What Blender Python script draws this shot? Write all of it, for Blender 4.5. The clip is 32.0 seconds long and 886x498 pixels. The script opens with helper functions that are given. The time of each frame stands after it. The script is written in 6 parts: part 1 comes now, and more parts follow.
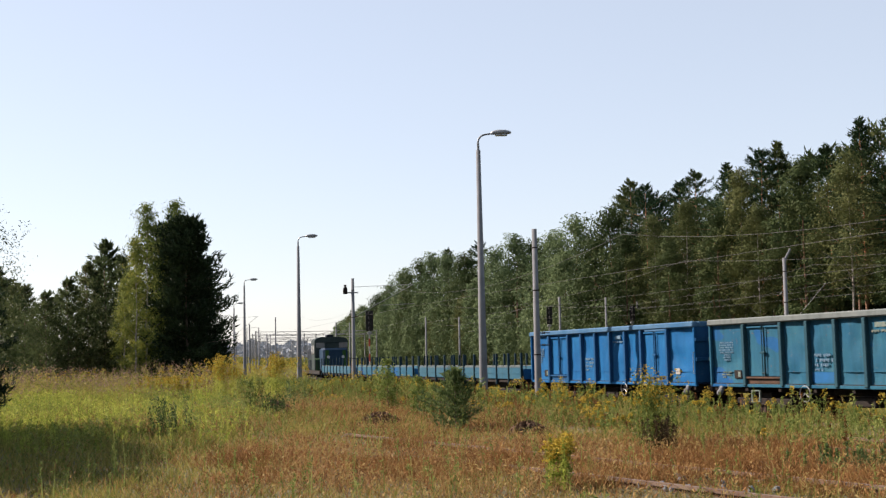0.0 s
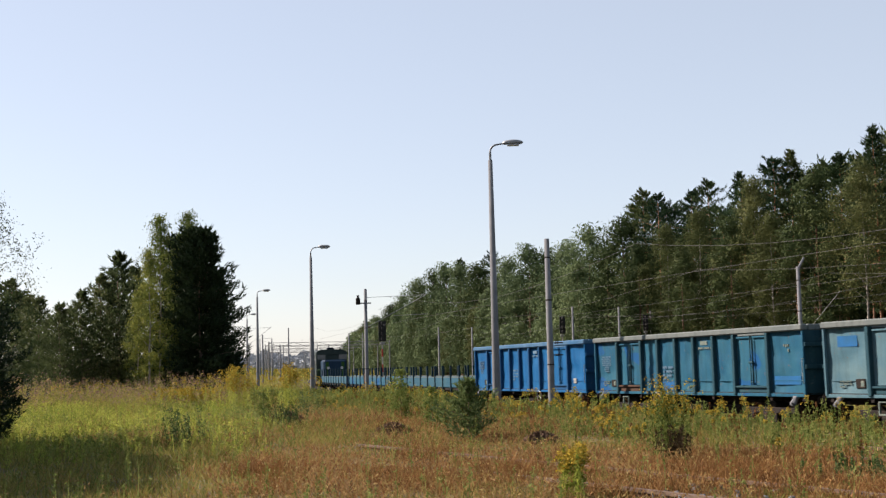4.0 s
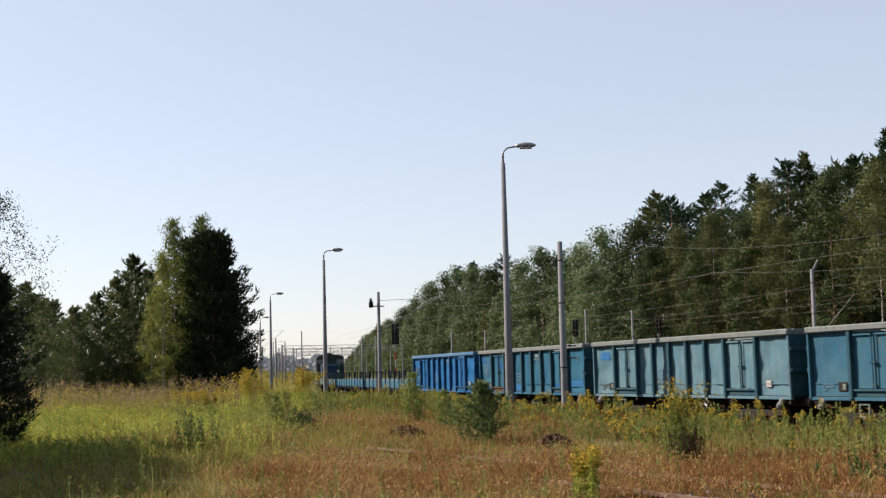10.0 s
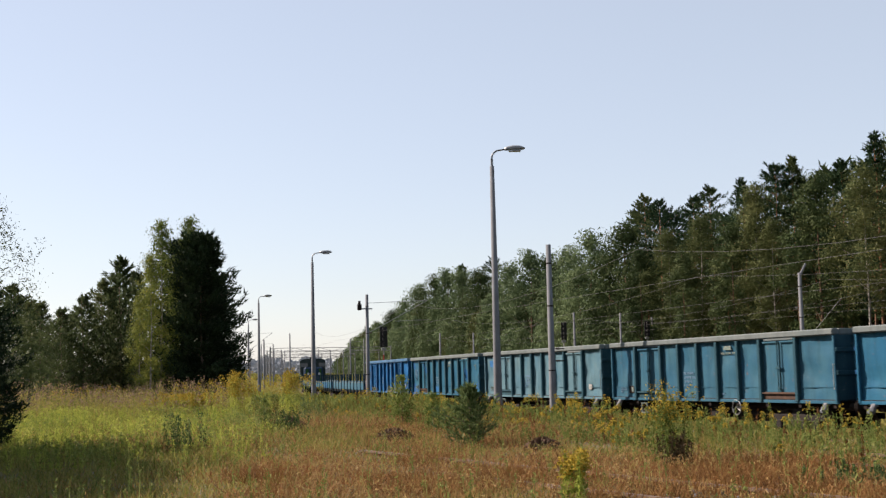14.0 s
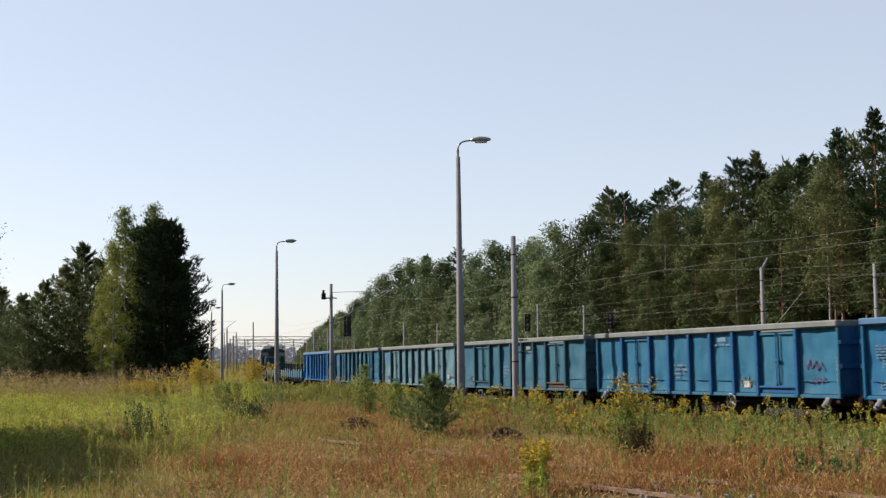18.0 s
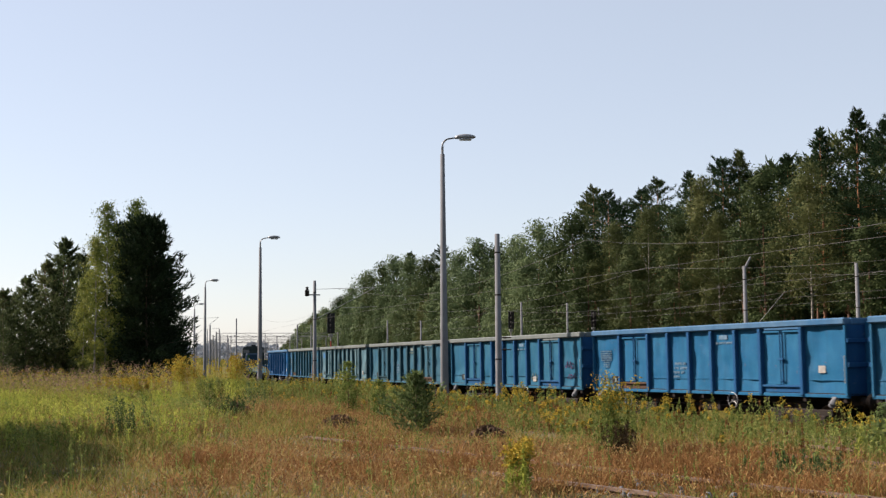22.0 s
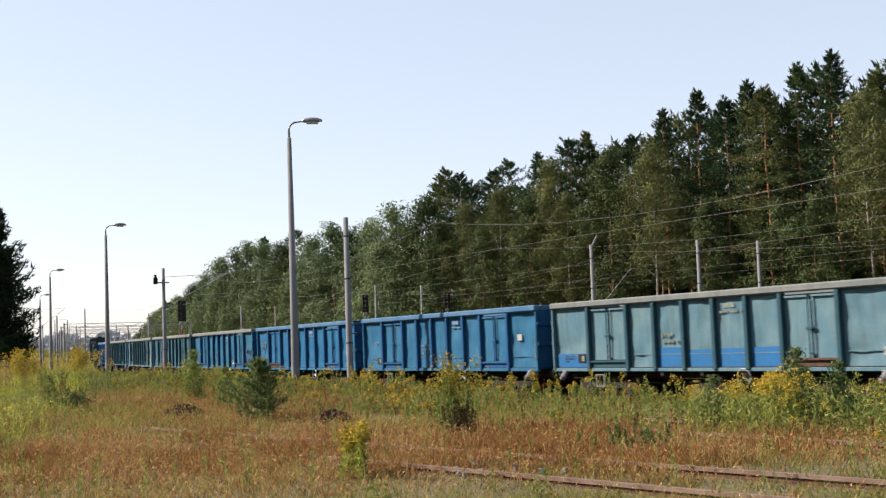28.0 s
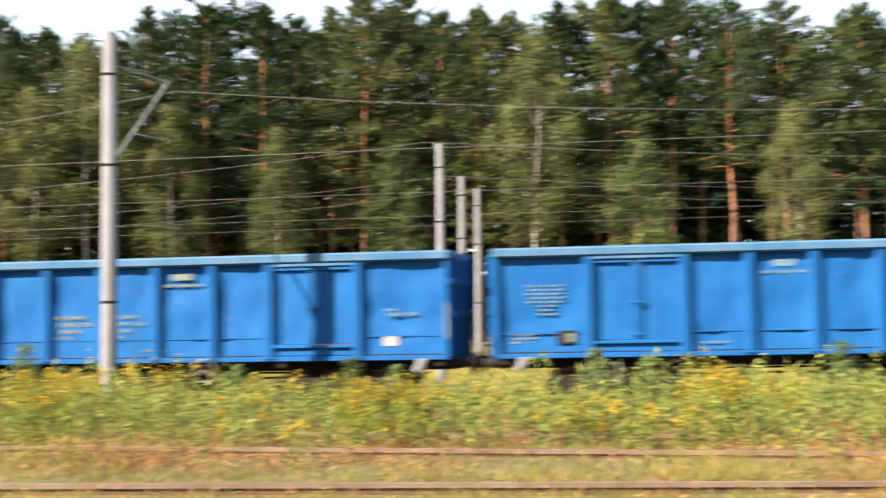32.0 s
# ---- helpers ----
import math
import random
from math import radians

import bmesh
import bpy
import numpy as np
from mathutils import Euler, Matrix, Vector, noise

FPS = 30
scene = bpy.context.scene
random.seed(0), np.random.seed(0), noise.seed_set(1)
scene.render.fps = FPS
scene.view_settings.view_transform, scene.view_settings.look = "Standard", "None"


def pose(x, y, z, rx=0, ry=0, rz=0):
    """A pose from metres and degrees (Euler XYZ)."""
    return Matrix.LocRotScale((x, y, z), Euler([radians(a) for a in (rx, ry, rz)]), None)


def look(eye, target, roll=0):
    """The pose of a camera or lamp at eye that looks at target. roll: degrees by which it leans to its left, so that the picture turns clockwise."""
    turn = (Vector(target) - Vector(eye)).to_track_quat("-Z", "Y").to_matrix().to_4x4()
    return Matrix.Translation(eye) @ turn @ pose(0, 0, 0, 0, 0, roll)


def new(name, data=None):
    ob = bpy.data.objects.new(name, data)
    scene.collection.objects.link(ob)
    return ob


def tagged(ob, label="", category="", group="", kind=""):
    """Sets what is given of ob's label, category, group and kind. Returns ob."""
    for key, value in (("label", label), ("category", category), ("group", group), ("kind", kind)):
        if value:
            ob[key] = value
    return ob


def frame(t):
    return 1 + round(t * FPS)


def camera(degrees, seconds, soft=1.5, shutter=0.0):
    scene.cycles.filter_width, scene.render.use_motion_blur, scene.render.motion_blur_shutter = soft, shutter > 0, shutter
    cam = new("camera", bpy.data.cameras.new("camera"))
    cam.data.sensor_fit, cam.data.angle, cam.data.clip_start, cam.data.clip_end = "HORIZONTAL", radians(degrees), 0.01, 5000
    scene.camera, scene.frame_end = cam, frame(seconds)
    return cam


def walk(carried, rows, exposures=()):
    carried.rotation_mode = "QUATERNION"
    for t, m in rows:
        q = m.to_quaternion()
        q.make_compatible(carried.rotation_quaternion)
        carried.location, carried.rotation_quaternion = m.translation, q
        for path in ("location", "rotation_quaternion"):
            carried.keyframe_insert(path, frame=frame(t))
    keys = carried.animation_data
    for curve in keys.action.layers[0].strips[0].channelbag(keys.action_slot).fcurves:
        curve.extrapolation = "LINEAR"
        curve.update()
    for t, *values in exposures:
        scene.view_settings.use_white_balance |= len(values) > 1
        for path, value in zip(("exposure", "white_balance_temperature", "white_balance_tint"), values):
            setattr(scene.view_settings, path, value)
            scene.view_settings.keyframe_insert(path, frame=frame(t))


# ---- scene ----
EYE = 1.6
cam = camera(39.56, 32.0, 1.3, 0.6)
# seconds, heading to the left, pitch, roll (degrees), sideways step of the one who holds the camera (metres)
WAY = [
    (0, -0.182, 4.639, -1.21, 0), (0.5, -0.062, 4.754, -1.254, 0), (1, 0.116, 4.857, -1.16, 0), (1.5, 0.264, 4.926, -1.183, 0),
    (2, 0.369, 4.917, -1.282, 0), (2.5, 0.372, 4.993, -1.247, 0), (3, 0.332, 5.069, -1.336, 0), (3.5, 0.378, 5.085, -1.42, 0),
    (4.5, 0.4, 5.19, -1.41, 0), (5.5, 0.433, 5.272, -1.373, 0), (6, 0.498, 5.233, -1.345, 0), (6.5, 0.553, 5.148, -1.4, 0),
    (7, 0.577, 5.086, -1.45, 0), (7.5, 0.637, 5.042, -1.56, 0), (8, 0.757, 5.02, -1.65, 0), (8.5, 0.845, 5.03, -1.63, 0),
    (9, 0.92, 5.088, -1.5, 0), (9.5, 0.981, 5.193, -1.45, 0), (10, 0.988, 5.28, -1.43, 0), (10.5, 1.048, 5.414, -1.5, 0),
    (11, 0.669, 5.467, -1.42, 0), (11.5, 0.417, 5.552, -1.41, 0), (12, 0.412, 5.558, -1.34, 0), (12.5, 0.452, 5.584, -1.32, 0),
    (13, 0.447, 5.596, -1.336, 0), (13.5, 0.447, 5.6, -1.345, 0), (14, 0.456, 5.392, -1.325, 0), (14.5, 0.284, 5.224, -1.38, 0),
    (15.5, -0.1, 5.05, -1.5, 0), (16.5, -0.455, 4.97, -1.57, 0), (17, -0.642, 4.979, -1.43, 0), (17.5, -0.867, 4.951, -1.12, 0),
    (18, -1.171, 4.915, -0.77, 0), (18.5, -1.632, 4.933, -0.6, 0), (19, -1.984, 4.949, -0.4, 0), (19.5, -2.083, 4.96, -0.29, 0),
    (20, -2.125, 4.829, -0.33, 0), (20.5, -2.01, 4.757, -0.37, 0), (21, -1.982, 4.814, -0.46, 0), (21.5, -1.913, 4.829, -0.52, 0),
    (22, -1.918, 4.784, -0.53, 0), (22.5, -1.913, 4.692, -0.5, 0), (23, -1.748, 4.697, -0.59, 0), (23.5, -1.749, 4.74, -0.62, 0),
    (24, -2.08, 4.786, -0.62, 0), (24.5, -2.975, 4.845, -0.85, 0.03), (25.5, -4.1, 4.75, -1.35, 0.12), (26.5, -5.167, 4.535, -1.77, 0.2),
    (27, -6.806, 4.189, -1.88, 0.23), (27.5, -8.36, 3.921, -1.92, 0.25), (28, -8.6, 3.849, -2.1, 0.27), (28.5, -9.336, 3.917, -2.31, 0.305),
    (29, -11.986, 3.819, -2.36, 0.34), (29.5, -16.211, 3.265, -2.2, 0.375), (30, -21.738, 2.814, -1.86, 0.41), (30.5, -27.92, 2.664, -1.51, 0.435),
    (31, -36.08, 2.317, -1.1, 0.46), (31.5, -45.65, 2.171, -0.65, 0.48), (32, -54.68, 2.455, -0.6, 0.5)]


def aim(heading, pitch, roll, side):
    a, p = radians(heading), radians(pitch)
    eye = Vector((side, 0, EYE))
    return look(eye, eye + Vector((-math.sin(a) * math.cos(p), math.cos(a) * math.cos(p), math.sin(p))), roll)


walk(cam, [(t, aim(h, p, r, e)) for t, h, p, r, e in WAY], [(0, 1.33, 7000, 22), (6, 1.2, 7000, 22), (24, 1.2, 7000, 22), (27, 1.3, 7000, 22), (28.5, 1.48, 7050, 22), (30, 1.58, 7200, 21), (32, 2.32, 7500, 18)])

# ---- light ----
SUN_LEFT, SUN_UP = 68.0, 35.0          # degrees to the left of +y, and over the horizon
world = bpy.data.worlds.new("sky")
scene.world = world
world.use_nodes = True
wn = world.node_tree.nodes
sky = wn.new("ShaderNodeTexSky")
sky.sky_type, sky.sun_disc = "NISHITA", False
sky.sun_elevation, sky.sun_rotation = radians(SUN_UP), radians(-SUN_LEFT)
sky.altitude, sky.air_density, sky.dust_density, sky.ozone_density = 200, 1.0, 0.45, 2.5
wn["Background"].inputs["Strength"].default_value = 0.082
veil = wn.new("ShaderNodeHueSaturation")
veil.inputs["Saturation"].default_value = 0.82
world.node_tree.links.new(sky.outputs[0], veil.inputs["Color"])
haze = wn.new("ShaderNodeMix")
haze.data_type = "RGBA"
haze.inputs[0].default_value, haze.inputs[7].default_value = 0.56, (2.9, 3.7, 4.15, 1)
world.node_tree.links.new(veil.outputs[0], haze.inputs[6])
world.node_tree.links.new(haze.outputs[2], wn["Background"].inputs["Color"])
sun = new("sun", bpy.data.lights.new("sun", "SUN"))
sun.data.energy, sun.data.angle, sun.data.color = 5.0, radians(0.55), (1.0, 0.93, 0.82)
to_sun = Vector((-math.sin(radians(SUN_LEFT)) * math.cos(radians(SUN_UP)), math.cos(radians(SUN_LEFT)) * math.cos(radians(SUN_UP)), math.sin(radians(SUN_UP))))
sun.matrix_world = look(to_sun * 50, (0, 0, 0))

# ---- the line of the railway: s runs along it, lat is the distance to the right of the eye ----
HEAD = radians(27.113)
AHEAD, RIGHT = Vector((-math.sin(HEAD), math.cos(HEAD), 0)), Vector((math.cos(HEAD), math.sin(HEAD), 0))
FACE, HALF, PITCH = 24.12, 1.4, 14.04
A2, A3, S1, S2 = 1.8955e-3, -0.41054e-5, 110.0, 138.5
CURV = 2.4 * (2 * A2 + 6 * A3 * S1)


def bend(s):
    """How far the line has bent to the right of its tangent at s = 0."""
    if s <= S1:
        return A2 * s * s + A3 * s ** 3
    e, u = A2 * S1 ** 2 + A3 * S1 ** 3, min(s, S2) - S1
    k = 2 * A2 * S1 + 3 * A3 * S1 ** 2
    return e + k * u + CURV * u * u / 2 + (k + CURV * (S2 - S1)) * max(0.0, s - S2)


def slope(s):
    if s <= S1:
        return 2 * A2 * s + 3 * A3 * s * s
    return 2 * A2 * S1 + 3 * A3 * S1 ** 2 + CURV * (min(s, S2) - S1)


def drop(s):
    q = max(-40.0, min(s, 180.0)) / 100
    return -1.0118 * q + 0.2561 * q * q


RAIL_Z = EYE - 1.0294 - 1.2


def spot(s, lat, z=0.0):
    """A place by its distance along the tangent, and its distance to the right measured from the bent line."""
    p = AHEAD * s + RIGHT * (lat + bend(s))
    return Vector((p.x, p.y, z))


def rail_z(s):
    return RAIL_Z + drop(s)


def flat_s_lat(x, y):
    s = x * AHEAD.x + y * AHEAD.y
    return s, x * RIGHT.x + y * RIGHT.y - bend(s)


def smooth(a, b, x):
    u = min(1.0, max(0.0, (x - a) / (b - a)))
    return u * u * (3 - 2 * u)


def land(x, y):
    """The height of the ground."""
    s, lat = flat_s_lat(x, y)
    bed = rail_z(s) - 0.42
    near = -0.013 * max(0.0, min(s, 140.0) - 45) + 0.05 * noise.noise(Vector((x * 0.16, y * 0.16, 0))) + 0.03 * noise.noise(Vector((x * 0.5, y * 0.5, 3)))
    near = max(near, bed + 0.1) if s > 60 else near
    k = smooth(17.5, 22.5, lat)
    return near * (1 - k) + bed * k + smooth(62, 75, lat) * 0.9


ARC = [0.0]
for i in range(1200):
    ARC.append(ARC[-1] + 0.5 * math.hypot(1, slope(-90 + 0.5 * i + 0.25)))
ZERO = ARC[180]


def along(a):
    """s at the length a along the line, counted from s = 0."""
    return float(np.interp(a, np.array(ARC) - ZERO, -90 + 0.5 * np.arange(1201)))


def on_track(a, side=0.0):
    """The pose of a vehicle whose middle is at the length a: x ahead, y towards the field, z = 0 on the rails."""
    s = along(a)
    d, g = slope(s), (rail_z(s + 3) - rail_z(s - 3)) / 6
    ahead = (AHEAD + RIGHT * d).normalized() + Vector((0, 0, g))
    ahead.normalize()
    left = Vector((0, 0, 1)).cross(ahead).normalized()
    up = ahead.cross(left)
    m = Matrix((ahead, left, up)).transposed().to_4x4()
    m.translation = spot(s, FACE + HALF + side, rail_z(s))
    return m


def front(t):
    """The length along the line reached by the front of the first high wagon."""
    return 45.449 + 2.1434 * t + 0.031256 * t * t - 1.04849e-4 * t ** 3


# ---- building blocks ----
def box(bm, x0, x1, y0, y1, z0, z1, bevel=0.0):
    v = [bm.verts.new((x, y, z)) for x in (x0, x1) for y in (y0, y1) for z in (z0, z1)]
    f = [bm.faces.new([v[i] for i in q]) for q in ((0, 1, 3, 2), (4, 6, 7, 5), (0, 4, 5, 1), (2, 3, 7, 6), (0, 2, 6, 4), (1, 5, 7, 3))]
    if bevel:
        bmesh.ops.bevel(bm, geom=list({e for q in f for e in q.edges}), offset=bevel, segments=1, affect="EDGES")
    return bm


def tube(bm, p, q, r0, r1=None, n=8, caps=True):
    """A round bar from p to q."""
    p, q = Vector(p), Vector(q)
    r1 = r0 if r1 is None else r1
    m = (q - p).to_track_quat("Z", "Y").to_matrix()
    rings = [[bm.verts.new(c + m @ Vector((r * math.cos(2 * math.pi * i / n), r * math.sin(2 * math.pi * i / n), 0))) for i in range(n)] for c, r in ((p, r0), (q, r1))]
    for i in range(n):
        bm.faces.new((rings[0][i], rings[0][(i + 1) % n], rings[1][(i + 1) % n], rings[1][i]))
    if caps:
        bm.faces.new(rings[0][::-1]), bm.faces.new(rings[1])
    return bm


def ring(bm, c, axis, r, w, n=20):
    """A hoop of round bar about c."""
    m = Vector(axis).to_track_quat("Z", "Y").to_matrix()
    pts = [Vector(c) + m @ Vector((r * math.cos(2 * math.pi * i / n), r * math.sin(2 * math.pi * i / n), 0)) for i in range(n)]
    for i in range(n):
        tube(bm, pts[i], pts[(i + 1) % n], w, n=5, caps=False)
    return bm


def lathe(bm, profile, axis="z", n=20, at=(0, 0, 0)):
    """Turns a profile of (radius, height) round an axis."""
    rings = []
    for r, h in profile:
        row = []
        for i in range(n):
            a = 2 * math.pi * i / n
            c, d = r * math.cos(a), r * math.sin(a)
            row.append(bm.verts.new(Vector(at) + Vector({"z": (c, d, h), "y": (c, h, d), "x": (h, c, d)}[axis])))
        rings.append(row)
    for a, b in zip(rings, rings[1:]):
        for i in range(n):
            bm.faces.new((a[i], a[(i + 1) % n], b[(i + 1) % n], b[i]))
    bm.faces.new(rings[0][::-1]), bm.faces.new(rings[-1])
    return bm


def mesh_of(name, bm, smooth_faces=False):
    me = bpy.data.meshes.new(name)
    bmesh.ops.recalc_face_normals(bm, faces=bm.faces[:])
    bm.to_mesh(me)
    bm.free()
    if smooth_faces:
        me.polygons.foreach_set("use_smooth", [True] * len(me.polygons))
    return me


def part(name, data, material, parent, label="", at=None, kind="", smooth_faces=False):
    """Links a bmesh or a mesh as one part under its thing."""
    me = data if isinstance(data, bpy.types.Mesh) else mesh_of(name, data, smooth_faces)
    if not me.materials:
        me.materials.append(material)
    ob = new(name, me)
    if me.materials[0] != material:
        ob.material_slots[0].link = "OBJECT"
        ob.material_slots[0].material = material
    ob.parent = parent
    if at is not None:
        ob.matrix_basis = at
    return tagged(ob, label, "", "", kind)


def thing(name, label, category, group="", kind="", at=None):
    ob = new(name)
    ob.empty_display_size = 0.3
    if at is not None:
        ob.matrix_basis = at
    return tagged(ob, label, category, group, kind)


def soup(name, corners, tint=None):
    """A mesh of separate triangles or quads from an array (n, 3 or 4, 3)."""
    corners = np.asarray(corners, np.float32)
    n, k = corners.shape[:2]
    me = bpy.data.meshes.new(name)
    me.vertices.add(n * k)
    me.vertices.foreach_set("co", corners.ravel())
    me.loops.add(n * k)
    me.loops.foreach_set("vertex_index", np.arange(n * k, dtype=np.int32))
    me.polygons.add(n)
    me.polygons.foreach_set("loop_start", np.arange(0, n * k, k, dtype=np.int32))
    me.update(calc_edges=True)
    return me


def sprigs(rng, centres, size, flat=0.0, long=1.0, thin=False, face=None):
    """Small leaf-shaped quads about the centres, each turned its own way; face: the sides that they mostly look to."""
    n = len(centres)
    a = rng.normal(size=(n, 3))
    a[:, 2] *= 1 - flat
    if face is not None:
        face = face / (np.linalg.norm(face, axis=1, keepdims=True) + 1e-6) + 0.38 * rng.normal(size=(n, 3))
        a = np.cross(a, face)
    a /= np.linalg.norm(a, axis=1, keepdims=True)
    b = np.cross(a, rng.normal(size=(n, 3)) if face is None else face)
    b /= np.linalg.norm(b, axis=1, keepdims=True)
    s = (size * rng.uniform(0.6, 1.35, n))[:, None]
    a, b = a * s * long * 0.5, b * s * 0.32
    c = np.asarray(centres)
    return np.stack([c - a - b * 0.5, c + a, c - a + b], 1) if thin else np.stack([c - a, c + b - a * 0.1, c + a, c - b - a * 0.1], 1)


# ---- materials ----
def nodes_of(name):
    m = bpy.data.materials.new(name)
    m.use_nodes = True
    return m, m.node_tree.nodes, m.node_tree.links, m.node_tree.nodes["Principled BSDF"]


def noise_node(n, l, scale, detail=4, where="Object", rough=0.55, stretch=None):
    co = n.new("ShaderNodeTexCoord")
    tex = n.new("ShaderNodeTexNoise")
    tex.inputs["Scale"].default_value, tex.inputs["Detail"].default_value, tex.inputs["Roughness"].default_value = scale, detail, rough
    if stretch:
        mp = n.new("ShaderNodeMapping")
        mp.inputs["Scale"].default_value = stretch
        l.new(co.outputs[where], mp.inputs[0])
        l.new(mp.outputs[0], tex.inputs["Vector"])
    else:
        l.new(co.outputs[where], tex.inputs["Vector"])
    return tex.outputs["Fac"]


def ramp(n, l, fac, *stops):
    r = n.new("ShaderNodeValToRGB")
    while len(r.color_ramp.elements) < len(stops):
        r.color_ramp.elements.new(0.5)
    for e, (p, c) in zip(r.color_ramp.elements, stops):
        e.position, e.color = p, (*c, 1) if isinstance(c, tuple) else (c, c, c, 1)
    l.new(fac, r.inputs[0])
    return r.outputs[0]


def blend(n, l, fac, a, b, how="MIX"):
    m = n.new("ShaderNodeMix")
    m.data_type, m.blend_type = "RGBA", how
    for k, v in ((0, fac), (6, a), (7, b)):
        if isinstance(v, bpy.types.NodeSocket):
            l.new(v, m.inputs[k])
        else:
            m.inputs[k].default_value = v if k == 0 else (*v, 1)
    return m.outputs[2]


def bump(n, l, p, height, strength, distance=0.02):
    b = n.new("ShaderNodeBump")
    b.inputs["Strength"].default_value, b.inputs["Distance"].default_value = strength, distance
    l.new(height, b.inputs["Height"])
    l.new(b.outputs[0], p.inputs["Normal"])


def surface(name, base, dark, scale=3.0, fine=30.0, rough=0.6, metal=0.0, relief=0.2, where="Object", stretch=None):
    """A worn surface that varies at two scales."""
    m, n, l, p = nodes_of(name)
    big = noise_node(n, l, scale, 5, where, 0.6, stretch)
    small = noise_node(n, l, fine, 3, where, 0.6, stretch)
    c = blend(n, l, ramp(n, l, big, (0.35, 0.0), (0.7, 1.0)), base, dark)
    c = blend(n, l, ramp(n, l, small, (0.4, 0.0), (0.75, 0.5)), c, dark)
    l.new(c, p.inputs["Base Color"])
    p.inputs["Roughness"].default_value, p.inputs["Metallic"].default_value = rough, metal
    p.inputs["Specular IOR Level"].default_value = 0.5 if rough < 0.3 else 0.15
    if relief:
        bump(n, l, p, small, relief)
    return m


def foliage(name, *stops, spread=0.55, glow=0.3, rough=0.55, clump=0.35, vary=0.3):
    """Leaves: each its own shade, lit through from behind."""
    m, n, l, p = nodes_of(name)
    geo, info = n.new("ShaderNodeNewGeometry"), n.new("ShaderNodeObjectInfo")
    mix = n.new("ShaderNodeMath")
    mix.operation = "MULTIPLY_ADD"
    mix.inputs[1].default_value = spread
    l.new(geo.outputs["Random Per Island"], mix.inputs[0])
    add = n.new("ShaderNodeMath")
    add.operation = "MULTIPLY"
    add.inputs[1].default_value = 1 - spread
    l.new(noise_node(n, l, clump, 3), add.inputs[0])
    l.new(add.outputs[0], mix.inputs[2])
    sh = n.new("ShaderNodeMath")
    sh.operation = "MULTIPLY_ADD"
    sh.inputs[1].default_value, sh.inputs[2].default_value = vary, -0.45 * vary
    l.new(info.outputs["Random"], sh.inputs[0])
    tot = n.new("ShaderNodeMath")
    l.new(mix.outputs[0], tot.inputs[0])
    l.new(sh.outputs[0], tot.inputs[1])
    c = ramp(n, l, tot.outputs[0], *stops)
    l.new(c, p.inputs["Base Color"])
    p.inputs["Roughness"].default_value = rough
    p.inputs["Specular IOR Level"].default_value = 0.03
    tr = n.new("ShaderNodeBsdfTranslucent")
    l.new(c, tr.inputs["Color"])
    ms = n.new("ShaderNodeMixShader")
    ms.inputs[0].default_value = glow
    l.new(p.outputs[0], ms.inputs[1])
    l.new(tr.outputs[0], ms.inputs[2])
    l.new(ms.outputs[0], n["Material Output"].inputs["Surface"])
    return m


def wagon_paint(name, base, faded, patch=None, wear=0.5, dirt_shade=(0.012, 0.016, 0.02)):
    """Old railway paint: faded in clouds, streaked downwards, rust in spots; patch: fresh paint over repaired places."""
    m, n, l, p = nodes_of(name)
    cloud = noise_node(n, l, 0.9, 6, "Object", 0.65)
    streak = noise_node(n, l, 1.0, 4, "Object", 0.6, (5.0, 5.0, 0.35))
    spots = noise_node(n, l, 5.0, 8, "Object", 0.7)
    grain = noise_node(n, l, 40, 3)
    c = blend(n, l, ramp(n, l, cloud, (0.35, 0.0), (0.68, 1.0)), base, faded)
    if patch:
        where = noise_node(n, l, 0.55, 2, "Object", 0.4, (1.0, 1.0, 1.6))
        c = blend(n, l, ramp(n, l, where, (0.6, 0.0), (0.612, 1.0)), c, patch)
    scuff = noise_node(n, l, 3.2, 7, "Object", 0.75, (1.0, 1.0, 1.7))
    c = blend(n, l, ramp(n, l, scuff, (0.6, 0.0), (0.66, 0.55 * wear + 0.1)), c, tuple(0.5 * v + 0.07 for v in faded))
    c = blend(n, l, ramp(n, l, streak, (0.5, 0.0), (0.8, 0.6 * wear + 0.15)), c, tuple(0.35 * v for v in faded))
    c = blend(n, l, ramp(n, l, spots, (0.62, 0.0), (0.72, wear)), c, (0.17, 0.075, 0.04))
    c = blend(n, l, ramp(n, l, grain, (0.45, 0.0), (0.8, 0.25)), c, dirt_shade)
    l.new(c, p.inputs["Base Color"])
    p.inputs["Roughness"].default_value = 0.55
    p.inputs["Specular IOR Level"].default_value = 0.07
    bump(n, l, p, spots, 0.25, 0.02)
    return m


M_SOIL = surface("dry_soil", (0.08092, 0.05057, 0.02781), (0.0354, 0.03288, 0.01265), 0.35, 9, 0.95, 0, 0.6)
M_BALLAST = surface("ballast_stone", (0.051, 0.045, 0.039), (0.024, 0.0204, 0.0168), 2.0, 22, 0.95, 0, 1.0)
M_RAIL = surface("rusty_rail", (0.112, 0.0595, 0.0385), (0.049, 0.028, 0.021), 4, 40, 0.7, 0.3, 0.2)
M_RAILTOP = surface("worn_rail_head", (0.05, 0.036, 0.028), (0.03, 0.018, 0.013), 4, 40, 0.6, 0.2, 0.1)
# Rust scale on the rail head, its colour paled for the sun's glint.
M_OLDRAIL = surface("scaled_glint_rail_head", (0.15, 0.11, 0.085), (0.09, 0.055, 0.04), 3, 40, 0.65, 0.1, 0.3)
M_SLEEPER = surface("weathered_sleeper", (0.105, 0.0875, 0.07), (0.049, 0.042, 0.035), 4, 30, 0.9, 0, 0.5)
